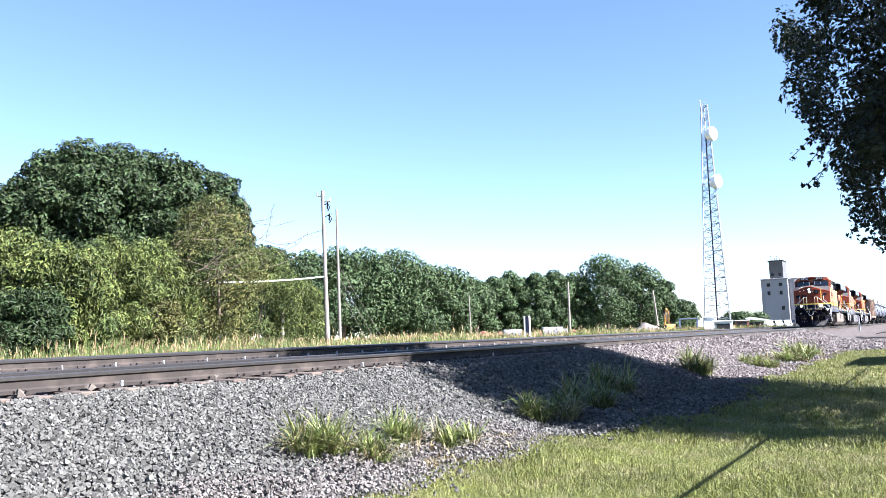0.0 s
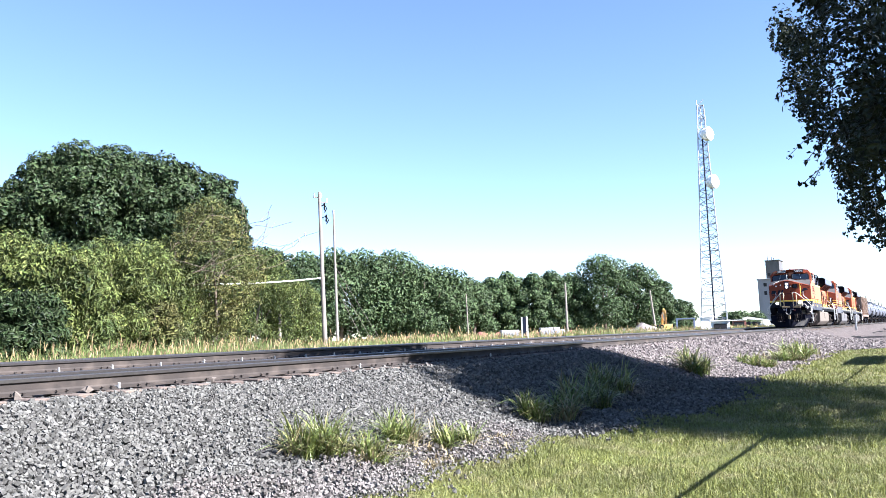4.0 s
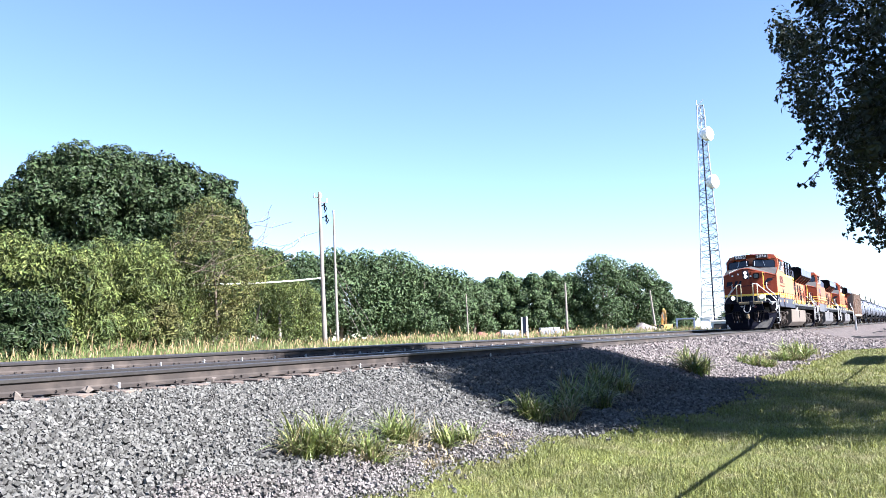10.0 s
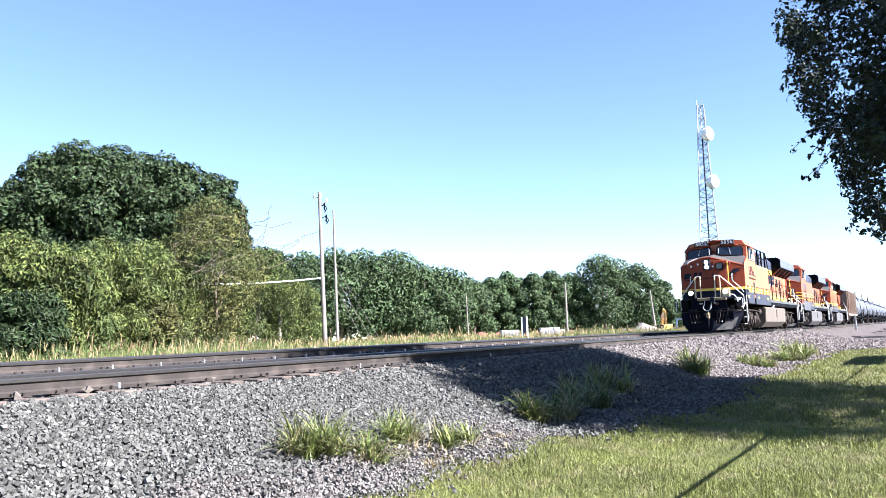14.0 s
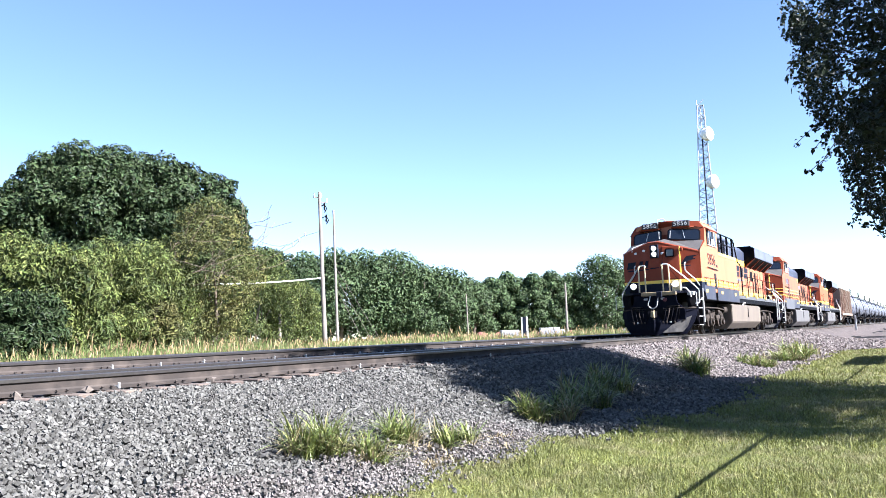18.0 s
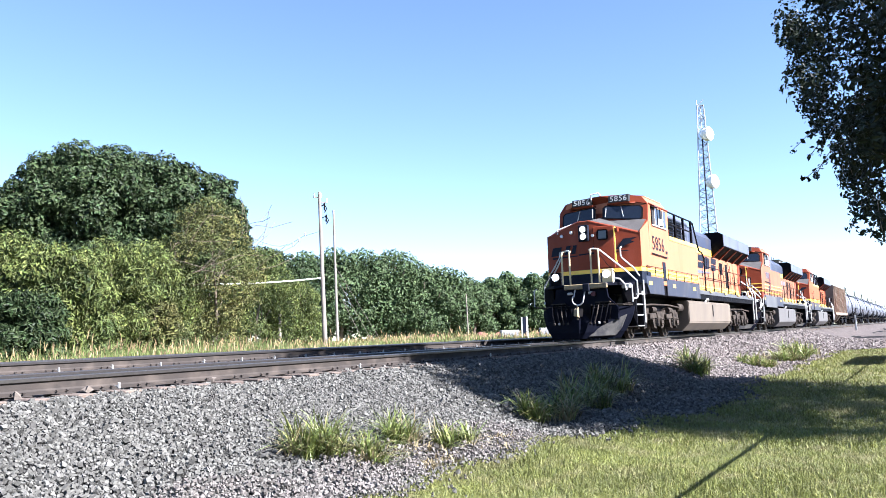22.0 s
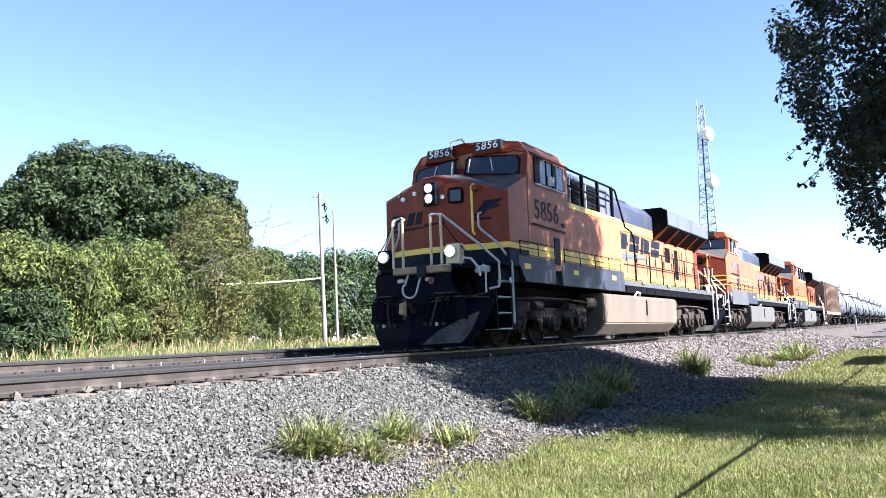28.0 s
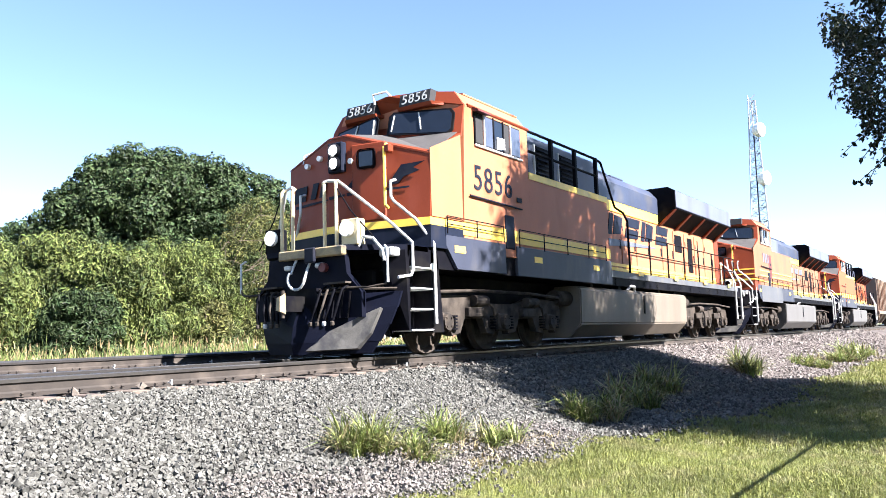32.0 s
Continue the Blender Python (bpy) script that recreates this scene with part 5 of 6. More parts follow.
    roof = [(-1.335, 4.70), (-0.75, 4.79), (0.0, 4.81), (0.75, 4.79), (1.335, 4.70)]
    part("cab_roof", prism(B(), roof + [(u, v + 0.03) for u, v in reversed(roof)], 1.5, 3.55), side_paint, cab, "orange cab roof")
    for s in (-1, 1):
        q = lambda y, z, o: (front_x(y, z) - o, y * s, z)
        corners = [(0.12, 4.00), (1.34, 3.86), (1.41, 3.92), (1.41, 4.26), (1.33, 4.36), (0.20, 4.44), (0.12, 4.36)]
        ws = part("windscreen", hull(B(), [q(y, z, 0.012) for y, z in corners], [q(y, z, 0.035) for y, z in corners]), M_BLACK, cab, "dark windscreen with black rubber edging")
        inner = [((y - 0.77) * 0.93 + 0.77, (z - 4.15) * 0.86 + 4.15) for y, z in corners]
        part("glass", hull(B(), [q(y, z, 0.030) for y, z in inner], [q(y, z, 0.040) for y, z in inner]), M_GLASS, ws, "dark reflecting glass")
        part("wiper", rod(B(), [q(0.80, 4.02, 0.055), q(0.72, 4.36, 0.055)], 0.014, 5), M_SILVER, ws)
        part("wiper", rod(B(), [q(0.22, 4.05, 0.055), q(0.24, 4.36, 0.055)], 0.014, 5), M_SILVER, ws)
        nb = [(0.30, 4.52), (0.99, 4.52), (0.99, 4.76), (0.30, 4.76)]
        board = part("number_board", hull(B(), [(front_x(0.65, z) - 0.12, y * s, z) for y, z in nb], [(front_x(0.65, z) + 0.12, y * s, z) for y, z in nb]), M_DARK, cab, "black number board with white numerals")
        if lead:
            words("numeral", "5856", 0.27, M_SILVER, board, Matrix.Translation((front_x(0.65, 4.64) - 0.127, 0.645 * s, 4.64)) @ Matrix.Rotation(-math.pi / 2, 4, "Z") @ Matrix.Rotation(radians(90 - 14), 4, "X"))
        bx = front_x(0.65, 4.5)
        part("board_housing", hull(B(), [(bx - 0.08, 0.26 * s, 4.455), (bx - 0.08, 1.02 * s, 4.455), (bx + 0.15, 1.2 * s, 4.455), (bx + 0.15, 0.2 * s, 4.455)], [(bx - 0.12, 0.26 * s, 4.515), (bx - 0.12, 1.02 * s, 4.515), (bx + 0.15, 1.2 * s, 4.515), (bx + 0.15, 0.2 * s, 4.515)]), M_ORANGE, cab, "orange housing under the number board")
        for a, b, m_w in ((1.53, 1.80, M_DARK), (1.86, 2.16, M_PANE), (2.20, 2.52, M_GLASS), (2.56, 2.78, M_DARK), (2.84, 3.22, M_PANE)):
            w = part("side_window", box(B(), a, b, 1.535 * s, 1.555 * s, 3.76, 4.34, 0.02), m_w, cab, "open dark side window" if m_w is M_DARK else "cab side window with reflecting glass")
            part("window_frame", box(B(), a - 0.035, a, 1.54 * s, 1.572 * s, 3.74, 4.36, 0.005), M_SILVER if m_w is M_PANE else M_BLACK, w, "upright window frame")
        part("wind_deflector", hull(B(), [(2.30, 1.56 * s, 3.77), (2.42, 1.66 * s, 3.77), (2.43, 1.66 * s, 3.77), (2.31, 1.56 * s, 3.77)], [(2.30, 1.56 * s, 4.02), (2.42, 1.66 * s, 3.98), (2.43, 1.66 * s, 3.98), (2.31, 1.56 * s, 4.02)]), M_SILVER, cab, "small pale wind deflector")
        part("sunshade", hull(B(), [(1.45, 1.55 * s, 4.34), (1.45, 1.68 * s, 4.33), (1.90, 1.68 * s, 4.33), (1.90, 1.55 * s, 4.34)], [(1.45, 1.55 * s, 4.42), (1.45, 1.68 * s, 4.36), (1.90, 1.68 * s, 4.36), (1.90, 1.55 * s, 4.42)]), M_RED_CAP, cab, "dull red sunshade over the window")
        part("window_ledge", box(B(), 1.50, 3.26, 1.54 * s, 1.58 * s, 3.70, 3.745, 0.008), M_SILVER, cab)
        part("rain_gutter", rod(B(), [(1.3, 1.54 * s, 4.42), (3.6, 1.54 * s, 4.42)], 0.03, 6), M_ORANGE, cab)
        for z0, z1 in ((2.12, 2.17), (2.36, 2.41), (2.56, 2.61)) if old else ((2.03, 2.275),):
            part("side_stripe", box(B(), 0.99, 7.6, 1.53 * s, 1.552 * s, z0, z1), M_YELLOW, root, "yellow stripe along the side")
        part("door", box(B(), 2.5, 2.86, 1.53 * s, 1.558 * s, 1.90, 2.55, 0.02), M_NAVY, root, "dark recessed access panel")
        part("grab_iron", rod(B(), [(1.25, 1.575 * s, 2.76), (3.15, 1.575 * s, 2.72)], 0.018), M_NAVY, root)
        part("cab_vent", box(B(), 3.0, 3.2, 1.54 * s, 1.56 * s, 2.85, 2.95, 0.01), M_NAVY, root)
        if lead:
            words("numeral", "5856", 0.66, M_NAVY, root, Matrix.Translation((2.13, 1.549 * s, 3.10)) @ Matrix.Rotation(0 if s < 0 else math.pi, 4, "Z") @ Matrix.Rotation(math.pi / 2, 4, "X"))
        elif old:
            part("cab_door", box(B(), 2.78, 3.26, 1.541 * s, 1.556 * s, 2.30, 3.30, 0.01), M_RED_CAP, root, "dull red-brown cab door")
            part("lower_sill", box(B(), 0.95, 4.9, 1.566 * s, 1.59 * s, 1.30, 1.98, 0.01), M_SILL, root, "deep grey sill panel below the cab")
            for k in range(4):
                part("number_bar", box(B(), 1.75 + 0.3 * k, 1.93 + 0.3 * k, 1.541 * s, 1.550 * s, 2.95, 3.32), M_RADFACE, root, "faded numeral bar on the cab side")
    # nose fittings
    part("headlight_box", box(B(), -0.36, -0.20, 0.0, 0.34, 3.17, 3.70, 0.02), M_NAVY, root, "dark housing of the two headlights")
    for z in (3.55, 3.32):
        lamp(root, -0.36, 0.16, z, 0.10, "headlight", lead)
    m_ = nose_point(-0.42)
    turn = Matrix.Translation((m_, -0.42, 0)) @ Matrix.Rotation(math.atan2(0.24, 1.3), 4, "Z")
    part("nose_door", box(B(), -0.02, 0.04, -0.36, 0.30, 2.27, 3.62, 0.02, turn), M_ORANGE, root, "orange nose door")
    dw = part("nose_window", box(B(), -0.05, 0.02, -0.18, 0.18, 3.16, 3.52, 0.07, turn, 3), M_BLACK, root, "small nose door window in black rubber")
    part("glass", box(B(), -0.058, -0.045, -0.13, 0.13, 3.21, 3.47, 0.005, turn), M_GLASS, dw, "dark glass")
    part("door_grab", rod(B(), [(-0.16, -0.83, 2.45), (-0.24, -0.83, 2.5), (-0.24, -0.83, 3.48), (-0.16, -0.83, 3.55)], 0.028), M_YELLOW, root, "yellow upright grab rail")
    part("grab_bracket", box(B(), -0.26, -0.12, -0.95, -0.80, 3.38, 3.52, 0.02), M_ORANGE, root)
    for y, z in ((0.62, 3.50), (0.98, 3.42), (-0.12, 3.34)):
        part("marker_lamp", cyl(B(), (nose_point(y) - 0.05, y, z), (nose_point(y) + 0.02, y, z), 0.05, seg=12), M_WHITE, root, "small round marker lamp")
    part("roof_horn", rod(B(), [(0.95, 0.30, 4.7), (0.90, 0.30, 4.88), (1.0, 0.05, 4.92), (1.2, 0.0, 4.76)], 0.025), M_SILVER, root)
    part("nose_grab", rod(B(), [(-0.1, 1.15, 3.50), (-0.08, 1.15, 3.66), (0.2, 0.75, 3.84), (0.24, 0.75, 3.76)], 0.022), M_SILVER, root)
    f_ = lambda y: nose_point(y) - 0.004
    shapes = ([(1.42, 2.78), (1.34, 3.06), (1.00, 3.07), (1.06, 2.80)], [(0.92, 2.80), (0.82, 3.08), (0.66, 3.08), (0.76, 2.80)], [(0.66, 2.80), (0.56, 3.08), (0.43, 3.08), (0.50, 2.80)],
              [(-0.04, 2.90), (-0.18, 3.06), (-0.42, 3.12), (-0.80, 3.16), (-0.68, 2.96), (-0.52, 2.86), (-0.26, 2.82)], [(-0.80, 2.84), (-1.06, 3.17), (-1.50, 3.19), (-1.28, 3.10), (-1.40, 3.04), (-1.10, 2.96), (-1.00, 2.86)])
    for pts in () if old else shapes:
        lo = [(f_(y_), y_, z_) for y_, z_ in pts]
        part("emblem_shape", hull(B(), lo, [(x_ - 0.008, y_, z_) for x_, y_, z_ in lo]), M_NAVY, root, "dark blue slanted emblem shape")
    for y0, y1, z0 in () if old else ((1.36, 0.42, 2.68), (0.38, 0.02, 2.72), (-0.02, -1.2, 2.74)):
        lo = [(f_(y0), y0, z0), (f_(y1), y1, z0 + 0.03), (f_(y1), y1, z0 + 0.06), (f_(y0), y0, z0 + 0.055)]
        part("emblem_line", hull(B(), lo, [(x_ - 0.008, y_, z_) for x_, y_, z_ in lo]), M_NAVY, root, "dark blue emblem line")
    # front platform, pilot, plough, coupler
    part("front_platform", prism(B(), [(-1.3, -0.86), (-0.55, -1.5), (0.0, -1.5), (0.0, 1.5), (-0.55, 1.5), (-1.3, 0.86)], 1.66, 1.745, "z"), M_PILOT, root, "dark blue front platform")
    part("anti_climber", box(B(), -1.40, -1.28, -0.88, 0.50, 1.58, 1.735, 0.02), M_BEAM, root, "worn tan front beam")
    part("pilot", prism(B(), [(-1.15, 0.62), (1.15, 0.62), (1.15, 1.0), (0.86, 1.3), (0.82, 1.62), (-0.82, 1.62), (-0.86, 1.3), (-1.15, 1.0)], -1.28, -1.18), M_PILOT, root, "dark blue steel pilot plate")
    part("jumper_socket", box(B(), -1.45, -1.39, -0.34, -0.12, 1.50, 1.74, 0.02), M_NAVY, root, "dark jumper cable socket")
    for s in (-1, 1):
        lamp(root, -1.2, 0.83 * s, 2.0, 0.10, "ditch_light", lead)
        part("lamp_bracket", box(B(), -1.19, -1.0, 0.68 * s, 1.02 * s, 1.745, 2.16, 0.015), M_RAILYEL if s < 0 else M_BLACK, root, "box bracket of the ditch light")
        # plough wing: a plate curved up and swept back; the sunward one has a worn patch, greyed as if sunlit
        rows = [(-1.58, 0.07, -1.02, 1.10), (-1.62, 0.25, -0.98, 1.24), (-1.58, 0.50, -0.90, 1.38), (-1.48, 0.76, -0.82, 1.47), (-1.34, 0.98, -0.74, 1.50)]
        bm = B()
        for (xa, za, xb, yb), (xc, zc, xd, yd) in zip(rows, rows[1:]):
            hull(bm, [(xa, 0, za), (xb, yb * s, za), (xb + 0.04, yb * s, za), (xa + 0.04, 0, za)], [(xc, 0, zc), (xd, yd * s, zc + 0.03), (xd + 0.04, yd * s, zc + 0.03), (xc + 0.04, 0, zc)])
        part("plough", bm, M_PILOT, root, "dark blue curved steel snow plough wing")
        if s < 0:
            lo, hi = [(-1.555, -0.30, 0.11), (-1.14, -0.98, 0.13), (-1.06, -1.17, 0.36)], [(-1.36, -0.62, 0.40), (-1.06, -1.12, 0.66), (-0.98, -1.32, 0.74)]
            part("plough_strip", hull(B(), lo + hi[::-1], [(x_ - 0.10, y_ - 0.03, z_ + 0.02) for x_, y_, z_ in lo + hi[::-1]]), M_SCUFF, root, "scuffed patch on the plough, its sunlit tone put into the grey")
            part("step_bracket", box(B(), -0.86, -0.56, -1.42, -1.16, 1.56, 1.70, 0.02), M_SILVER, root, "silver bracket beside the steps")
            part("cable_loop", rod(B(), [(-1.12, -0.98, 1.72), (-1.10, -1.06, 1.86), (-1.02, -1.18, 1.84), (-0.95, -1.30, 1.66), (-0.94, -1.34, 1.48)], 0.028), M_SILVER, root, "pale looped cable beside the ditch light")
        for k in range(4):
            y = 0.55 + 0.13 * k
            part("plough_rib", rod(B(), [(-1.50 + 0.22 * y, y * s, 1.02), (-1.62 + 0.36 * y, (y - 0.06) * s, 0.62)], 0.018, 5), M_BLACK, root)
        part("plough_bar", rod(B(), [(-1.45, 0.40 * s, 0.98), (-1.18, 1.0 * s, 1.06), (-0.8, 1.46 * s, 1.05)], 0.022, 6), M_TRUCK, root)
        # corner steps and their hand rails
        for k in range(4):
            z = 0.38 + 0.33 * k
            bm = box(B(), -0.50, 0.06, 1.16 * s, 1.50 * s, z, z + 0.03, 0.004)
            box(bm, -0.52, 0.08, 1.49 * s, 1.52 * s, z + 0.012, z + 0.034)
            part("step", bm, M_SILVER, root, "silver step tread")
        part("step_side", hull(B(), [(0.08, 1.12 * s, 0.36), (0.40, 1.12 * s, 0.36), (0.40, 1.5 * s, 0.36), (0.08, 1.5 * s, 0.36)], [(0.08, 1.12 * s, 1.66), (0.26, 1.12 * s, 1.66), (0.26, 1.5 * s, 1.66), (0.08, 1.5 * s, 1.66)]), M_BLACK, root, "black side plate of the step well")
        part("step_side", hull(B(), [(-0.56, 1.12 * s, 0.4), (-0.52, 1.12 * s, 0.4), (-0.52, 1.5 * s, 0.4), (-0.56, 1.5 * s, 0.4)], [(-0.78, 1.12 * s, 1.66), (-0.52, 1.12 * s, 1.66), (-0.52, 1.5 * s, 1.66), (-0.62, 1.5 * s, 1.66)]), M_BLACK, root)
        part("step_back", box(B(), -0.52, 0.08, 1.10 * s, 1.13 * s, 0.36, 1.66), M_BLACK, root)
        part("badge", cyl(B(), (0.12, 1.50 * s, 1.42), (0.12, 1.512 * s, 1.42), 0.07, seg=14), M_WHITE, root, "round white badge")
        part("platform_rail", rod(B(), [(-0.75, 1.45 * s, 1.22), (-0.52, 1.53 * s, 1.26), (-0.48, 1.54 * s, 1.34), (-0.48, 1.54 * s, 1.78), (-0.66, 1.25 * s, 2.12), (-1.05, 0.68 * s, 2.70), (-1.12, 0.58 * s, 2.80), (-1.17, 0.40 * s, 2.82), (-1.2, 0.34 * s, 2.80)], 0.026), M_SILVER, root, "silver bent platform handrail")
        part("platform_rail", rod(B(), [(0.1, 1.56 * s, 0.50), (0.1, 1.56 * s, 1.80), (-0.10, 1.34 * s, 2.22), (-0.30, 1.06 * s, 2.52), (-0.33, 1.02 * s, 2.60), (-0.33, 1.02 * s, 2.86), (-0.2, 1.02 * s, 2.9)], 0.026), M_SILVER, root, "silver bent platform handrail")
        for y in (0.35, 0.60):
            part("platform_post", rod(B(), [(-1.2, y * s, 1.74), (-1.2, y * s, 2.74), (-1.17, (y - 0.04) * s, 2.80)], 0.030), M_RAILYEL, root, "yellowish upright platform post")
        part("chain", rod(B(), [(-1.2, 0.6 * s, 2.7), (-1.15, 0.85 * s, 2.3), (-1.1, 1.25 * s, 1.85)], 0.012, 5), M_BLACK, root)
        part("uncoupling_lever", rod(B(), [(-1.32, 0.15 * s, 1.06), (-1.36, 0.7 * s, 1.08), (-1.3, 1.30 * s, 1.06), (-1.2, 1.56 * s, 1.1), (-1.2, 1.60 * s, 1.2), (-1.2, 1.60 * s, 1.30)], 0.016), M_TRUCK, root, "dull steel uncoupling lever")
        part("lever_grip", rod(B(), [(-1.2, 1.60 * s, 1.12), (-1.2, 1.60 * s, 1.62), (-1.16, 1.52 * s, 1.68)], 0.020), M_SILVER, root, "silver upright grip of the uncoupling lever")
        part("pilot_step", box(B(), -1.42, -1.28, 0.5 * s, 0.95 * s, 1.14, 1.17), M_TRUCK, root)
        for k, y in enumerate((0.46, 0.60, 0.74, 0.90)):
            part("air_hose", rod(B(), [(-1.3, y * s, 1.12), (-1.44, y * s, 1.04), (-1.52, (y - 0.03) * s, 0.8), (-1.53, (y - 0.06) * s, 0.70), (-1.55, (y - 0.1) * s, 0.56)], 0.020), M_TRUCK if k == 1 else M_BLACK, root, "hanging rubber air hose")
            part("hose_end", box(B(), -1.59, -1.53, (y - 0.13) * s, (y - 0.07) * s, 0.50, 0.57, 0.012), M_SILVER if k == 2 else M_TRUCK, root)
        part("socket_cover", box(B(), -1.36, -1.27, 0.26 * s, 0.42 * s, 1.42, 1.50, 0.02), M_SILVER, root)
    coupler = part("coupler", prism(B(), [(-1.86, -0.13), (-1.62, -0.10), (-1.1, -0.09), (-1.1, 0.09), (-1.6, 0.09), (-1.72, 0.16), (-1.80, 0.15), (-1.74, 0.03)], 0.74, 0.98, "z"), M_BLACK, root, "black cast steel coupler")
    part("knuckle", hull(B(), [(-1.97, -0.12, 0.74), (-1.86, -0.14, 0.70), (-1.80, -0.02, 0.72), (-1.92, 0.02, 0.76)], [(-1.96, -0.11, 0.96), (-1.86, -0.13, 1.02), (-1.81, -0.02, 1.00), (-1.91, 0.01, 0.95)]), M_BEAM, coupler, "worn tan coupler knuckle")
    part("knuckle_pin", cyl(B(), (-1.87, -0.08, 0.64), (-1.87, -0.08, 1.06), 0.03, seg=10), M_TRUCK, coupler)
    part("coupler_pocket", prism(B(), [(-0.34, 0.60), (0.34, 0.60), (0.34, 1.10), (-0.34, 1.10)], -1.40, -1.27), M_BLACK, root)
    part("red_cap", cyl(B(), (-1.36, -0.42, 1.42), (-1.28, -0.42, 1.42), 0.075, seg=14), M_RED_CAP, root, "dull red round cap")
    part("cable", rod(B(), [(-1.32, 0.16, 1.58), (-1.38, 0.17, 1.46), (-1.43, 0.17, 1.36)] + [(-1.46, 0.04 + 0.18 * math.cos(a), 1.26 - 0.17 * math.sin(a)) for a in (-0.6, -0.2, 0.2, 0.6, 1.0, 1.4, 1.8, 2.2, 2.6, 3.0)] + [(-1.40, -0.15, 1.40), (-1.32, -0.16, 1.56)], 0.022), M_SILVER, root, "pale looped jumper cable")
    # cabinet and hoods behind the cab
    part("equipment_cabinet", box(B(), 3.55, 7.6, -1.53, 1.53, 1.745, 3.55, 0.02), side_paint, root, "orange equipment cabinet behind the cab")
    if old:
        part("cabinet_top", box(B(), 3.55, 7.5, -1.05, 1.05, 3.55, 4.36, 0.06), M_RADFACE, root, "blue-grey upper cabinet")
    else:
        part("cabinet_top", box(B(), 3.55, 7.5, -1.28, 1.28, 3.55, 4.46, 0.04), M_RADFACE, root, "blue-grey upper cabinet")
    for s in () if old else (-1, 1):
        for k in range(2):
            xx = 4.35 + 1.15 * k
            lv = part("louvre_panel", box(B(), xx, xx + 0.8, 1.28 * s, 1.31 * s, 3.62, 4.28, 0.01), M_BLACK, root, "dark louvred vent panel")
            for j in range(6):
                zz = 3.68 + 0.1 * j
                part("louvre", box(B(), xx + 0.05, xx + 0.75, 1.30 * s, 1.335 * s, zz, zz + 0.03), M_NAVY, lv)
            part("white_trim", box(B(), xx - 0.07, xx - 0.02, 1.28 * s, 1.315 * s, 3.6, 4.3), M_SILVER, root)
        for xx in (3.60, 4.78, 5.98, 7.17):
            part("roof_rail_post", box(B(), xx - 0.05, xx + 0.05, 1.42 * s, 1.50 * s, 3.55, 4.46, 0.01), M_BLACK, root, "black upright post of the roof rail")
        for z in (4.44, 4.02):
            part("roof_rail", rod(B(), [(3.55, 1.46 * s, z), (7.2, 1.46 * s, z)] + ([(7.5, 1.46 * s, 4.40), (8.24, 1.47 * s, 3.38), (8.8, 1.47 * s, 3.3), (9.05, 1.47 * s, 3.1), (9.05, 1.47 * s, 1.75)] if z > 4.2 else []), 0.03), M_BLACK, root, "black roof rail")
        part("hood_edge", box(B(), 3.56, 7.6, 1.53 * s, 1.545 * s, 3.40, 3.54), M_YELLOW, root, "yellow upper edge stripe")
    bm = prism(B(), [(-0.92, 1.745), (0.92, 1.745), (0.92, 4.05), (0.72, 4.30), (-0.72, 4.30), (-0.92, 4.05)], 7.6, 19.0)
    hood = part("engine_hood", bm, side_paint, root, "orange engine hood")
    part("hood_top", prism(B(), [(-0.96, 3.77), (0.96, 3.77), (0.96, 4.26), (0.74, 4.52), (-0.74, 4.52), (-0.96, 4.26)], 7.5, 13.0), M_HOODTOP, root, "dark blue hood top")
    for k in range(3):
        part("roof_hatch", box(B(), 7.6 + 1.15 * k, 8.5 + 1.15 * k, -0.75, 0.75, 4.51, 4.58, 0.02), M_HOODTOP, root)
    # radiator with its overhanging wings
    bm = prism(B(), [(-0.95, 3.5), (0.95, 3.5), (1.50, 3.92), (1.50, 4.48), (1.3, 4.60), (-1.3, 4.60), (-1.50, 4.48), (-1.50, 3.92)], 13.0, 19.25)
    rad = part("radiator", bm, M_BLACK, root, "dark overhanging radiator section")
    for s in (-1, 1):
        # Sunlit look of the dark radiator put into a paler face panel.
        part("radiator_face", box(B(), 13.03, 19.2, 1.50 * s, 1.53 * s, 3.95, 4.47, 0.012), M_RADFACE, rad, "radiator face panel, its sunlit look put into the blue-grey")
        for xx in (13.0, 14.5, 16.0, 17.5, 18.9):
            part("wing_bracket", hull(B(), [(xx, 0.93 * s, 3.44), (xx + 0.18, 0.93 * s, 3.44), (xx + 0.18, 0.99 * s, 3.44), (xx, 0.99 * s, 3.44)], [(xx, 1.40 * s, 3.90), (xx + 0.18, 1.40 * s, 3.90), (xx + 0.18, 1.5 * s, 3.90), (xx, 1.5 * s, 3.90)]), M_ORANGE, rad, "orange bracket under the radiator wing")
        # hood doors
        for k in range(10):
            xx = 7.75 + 1.1 * k
            dd = part("hood_door", box(B(), xx, xx + 1.02, 0.92 * s, 0.945 * s, 1.95, 3.42, 0.012), side_paint, hood, "orange hood door")
            part("door_seam", box(B(), xx + 1.035, xx + 1.065, 0.921 * s, 0.928 * s, 1.95, 3.42), M_NAVY, hood)
            part("hinge", box(B(), xx + 0.03, xx + 0.08, 0.94 * s, 0.962 * s, 3.0, 3.14, 0.006), M_NAVY, dd)
            part("latch", box(B(), xx + 0.9, xx + 0.96, 0.94 * s, 0.97 * s, 2.5, 2.75, 0.006), M_NAVY, dd, "dark latch")
            if k in (6, 7, 8):
                part("vent", box(B(), xx + (0.1 if k == 6 else 0.3), xx + (0.38 if k == 8 else 0.8), 0.94 * s, 0.955 * s, 2.75 if k == 6 else 2.15, 3.3, 0.01), M_BLACK, dd, "dark vent opening")
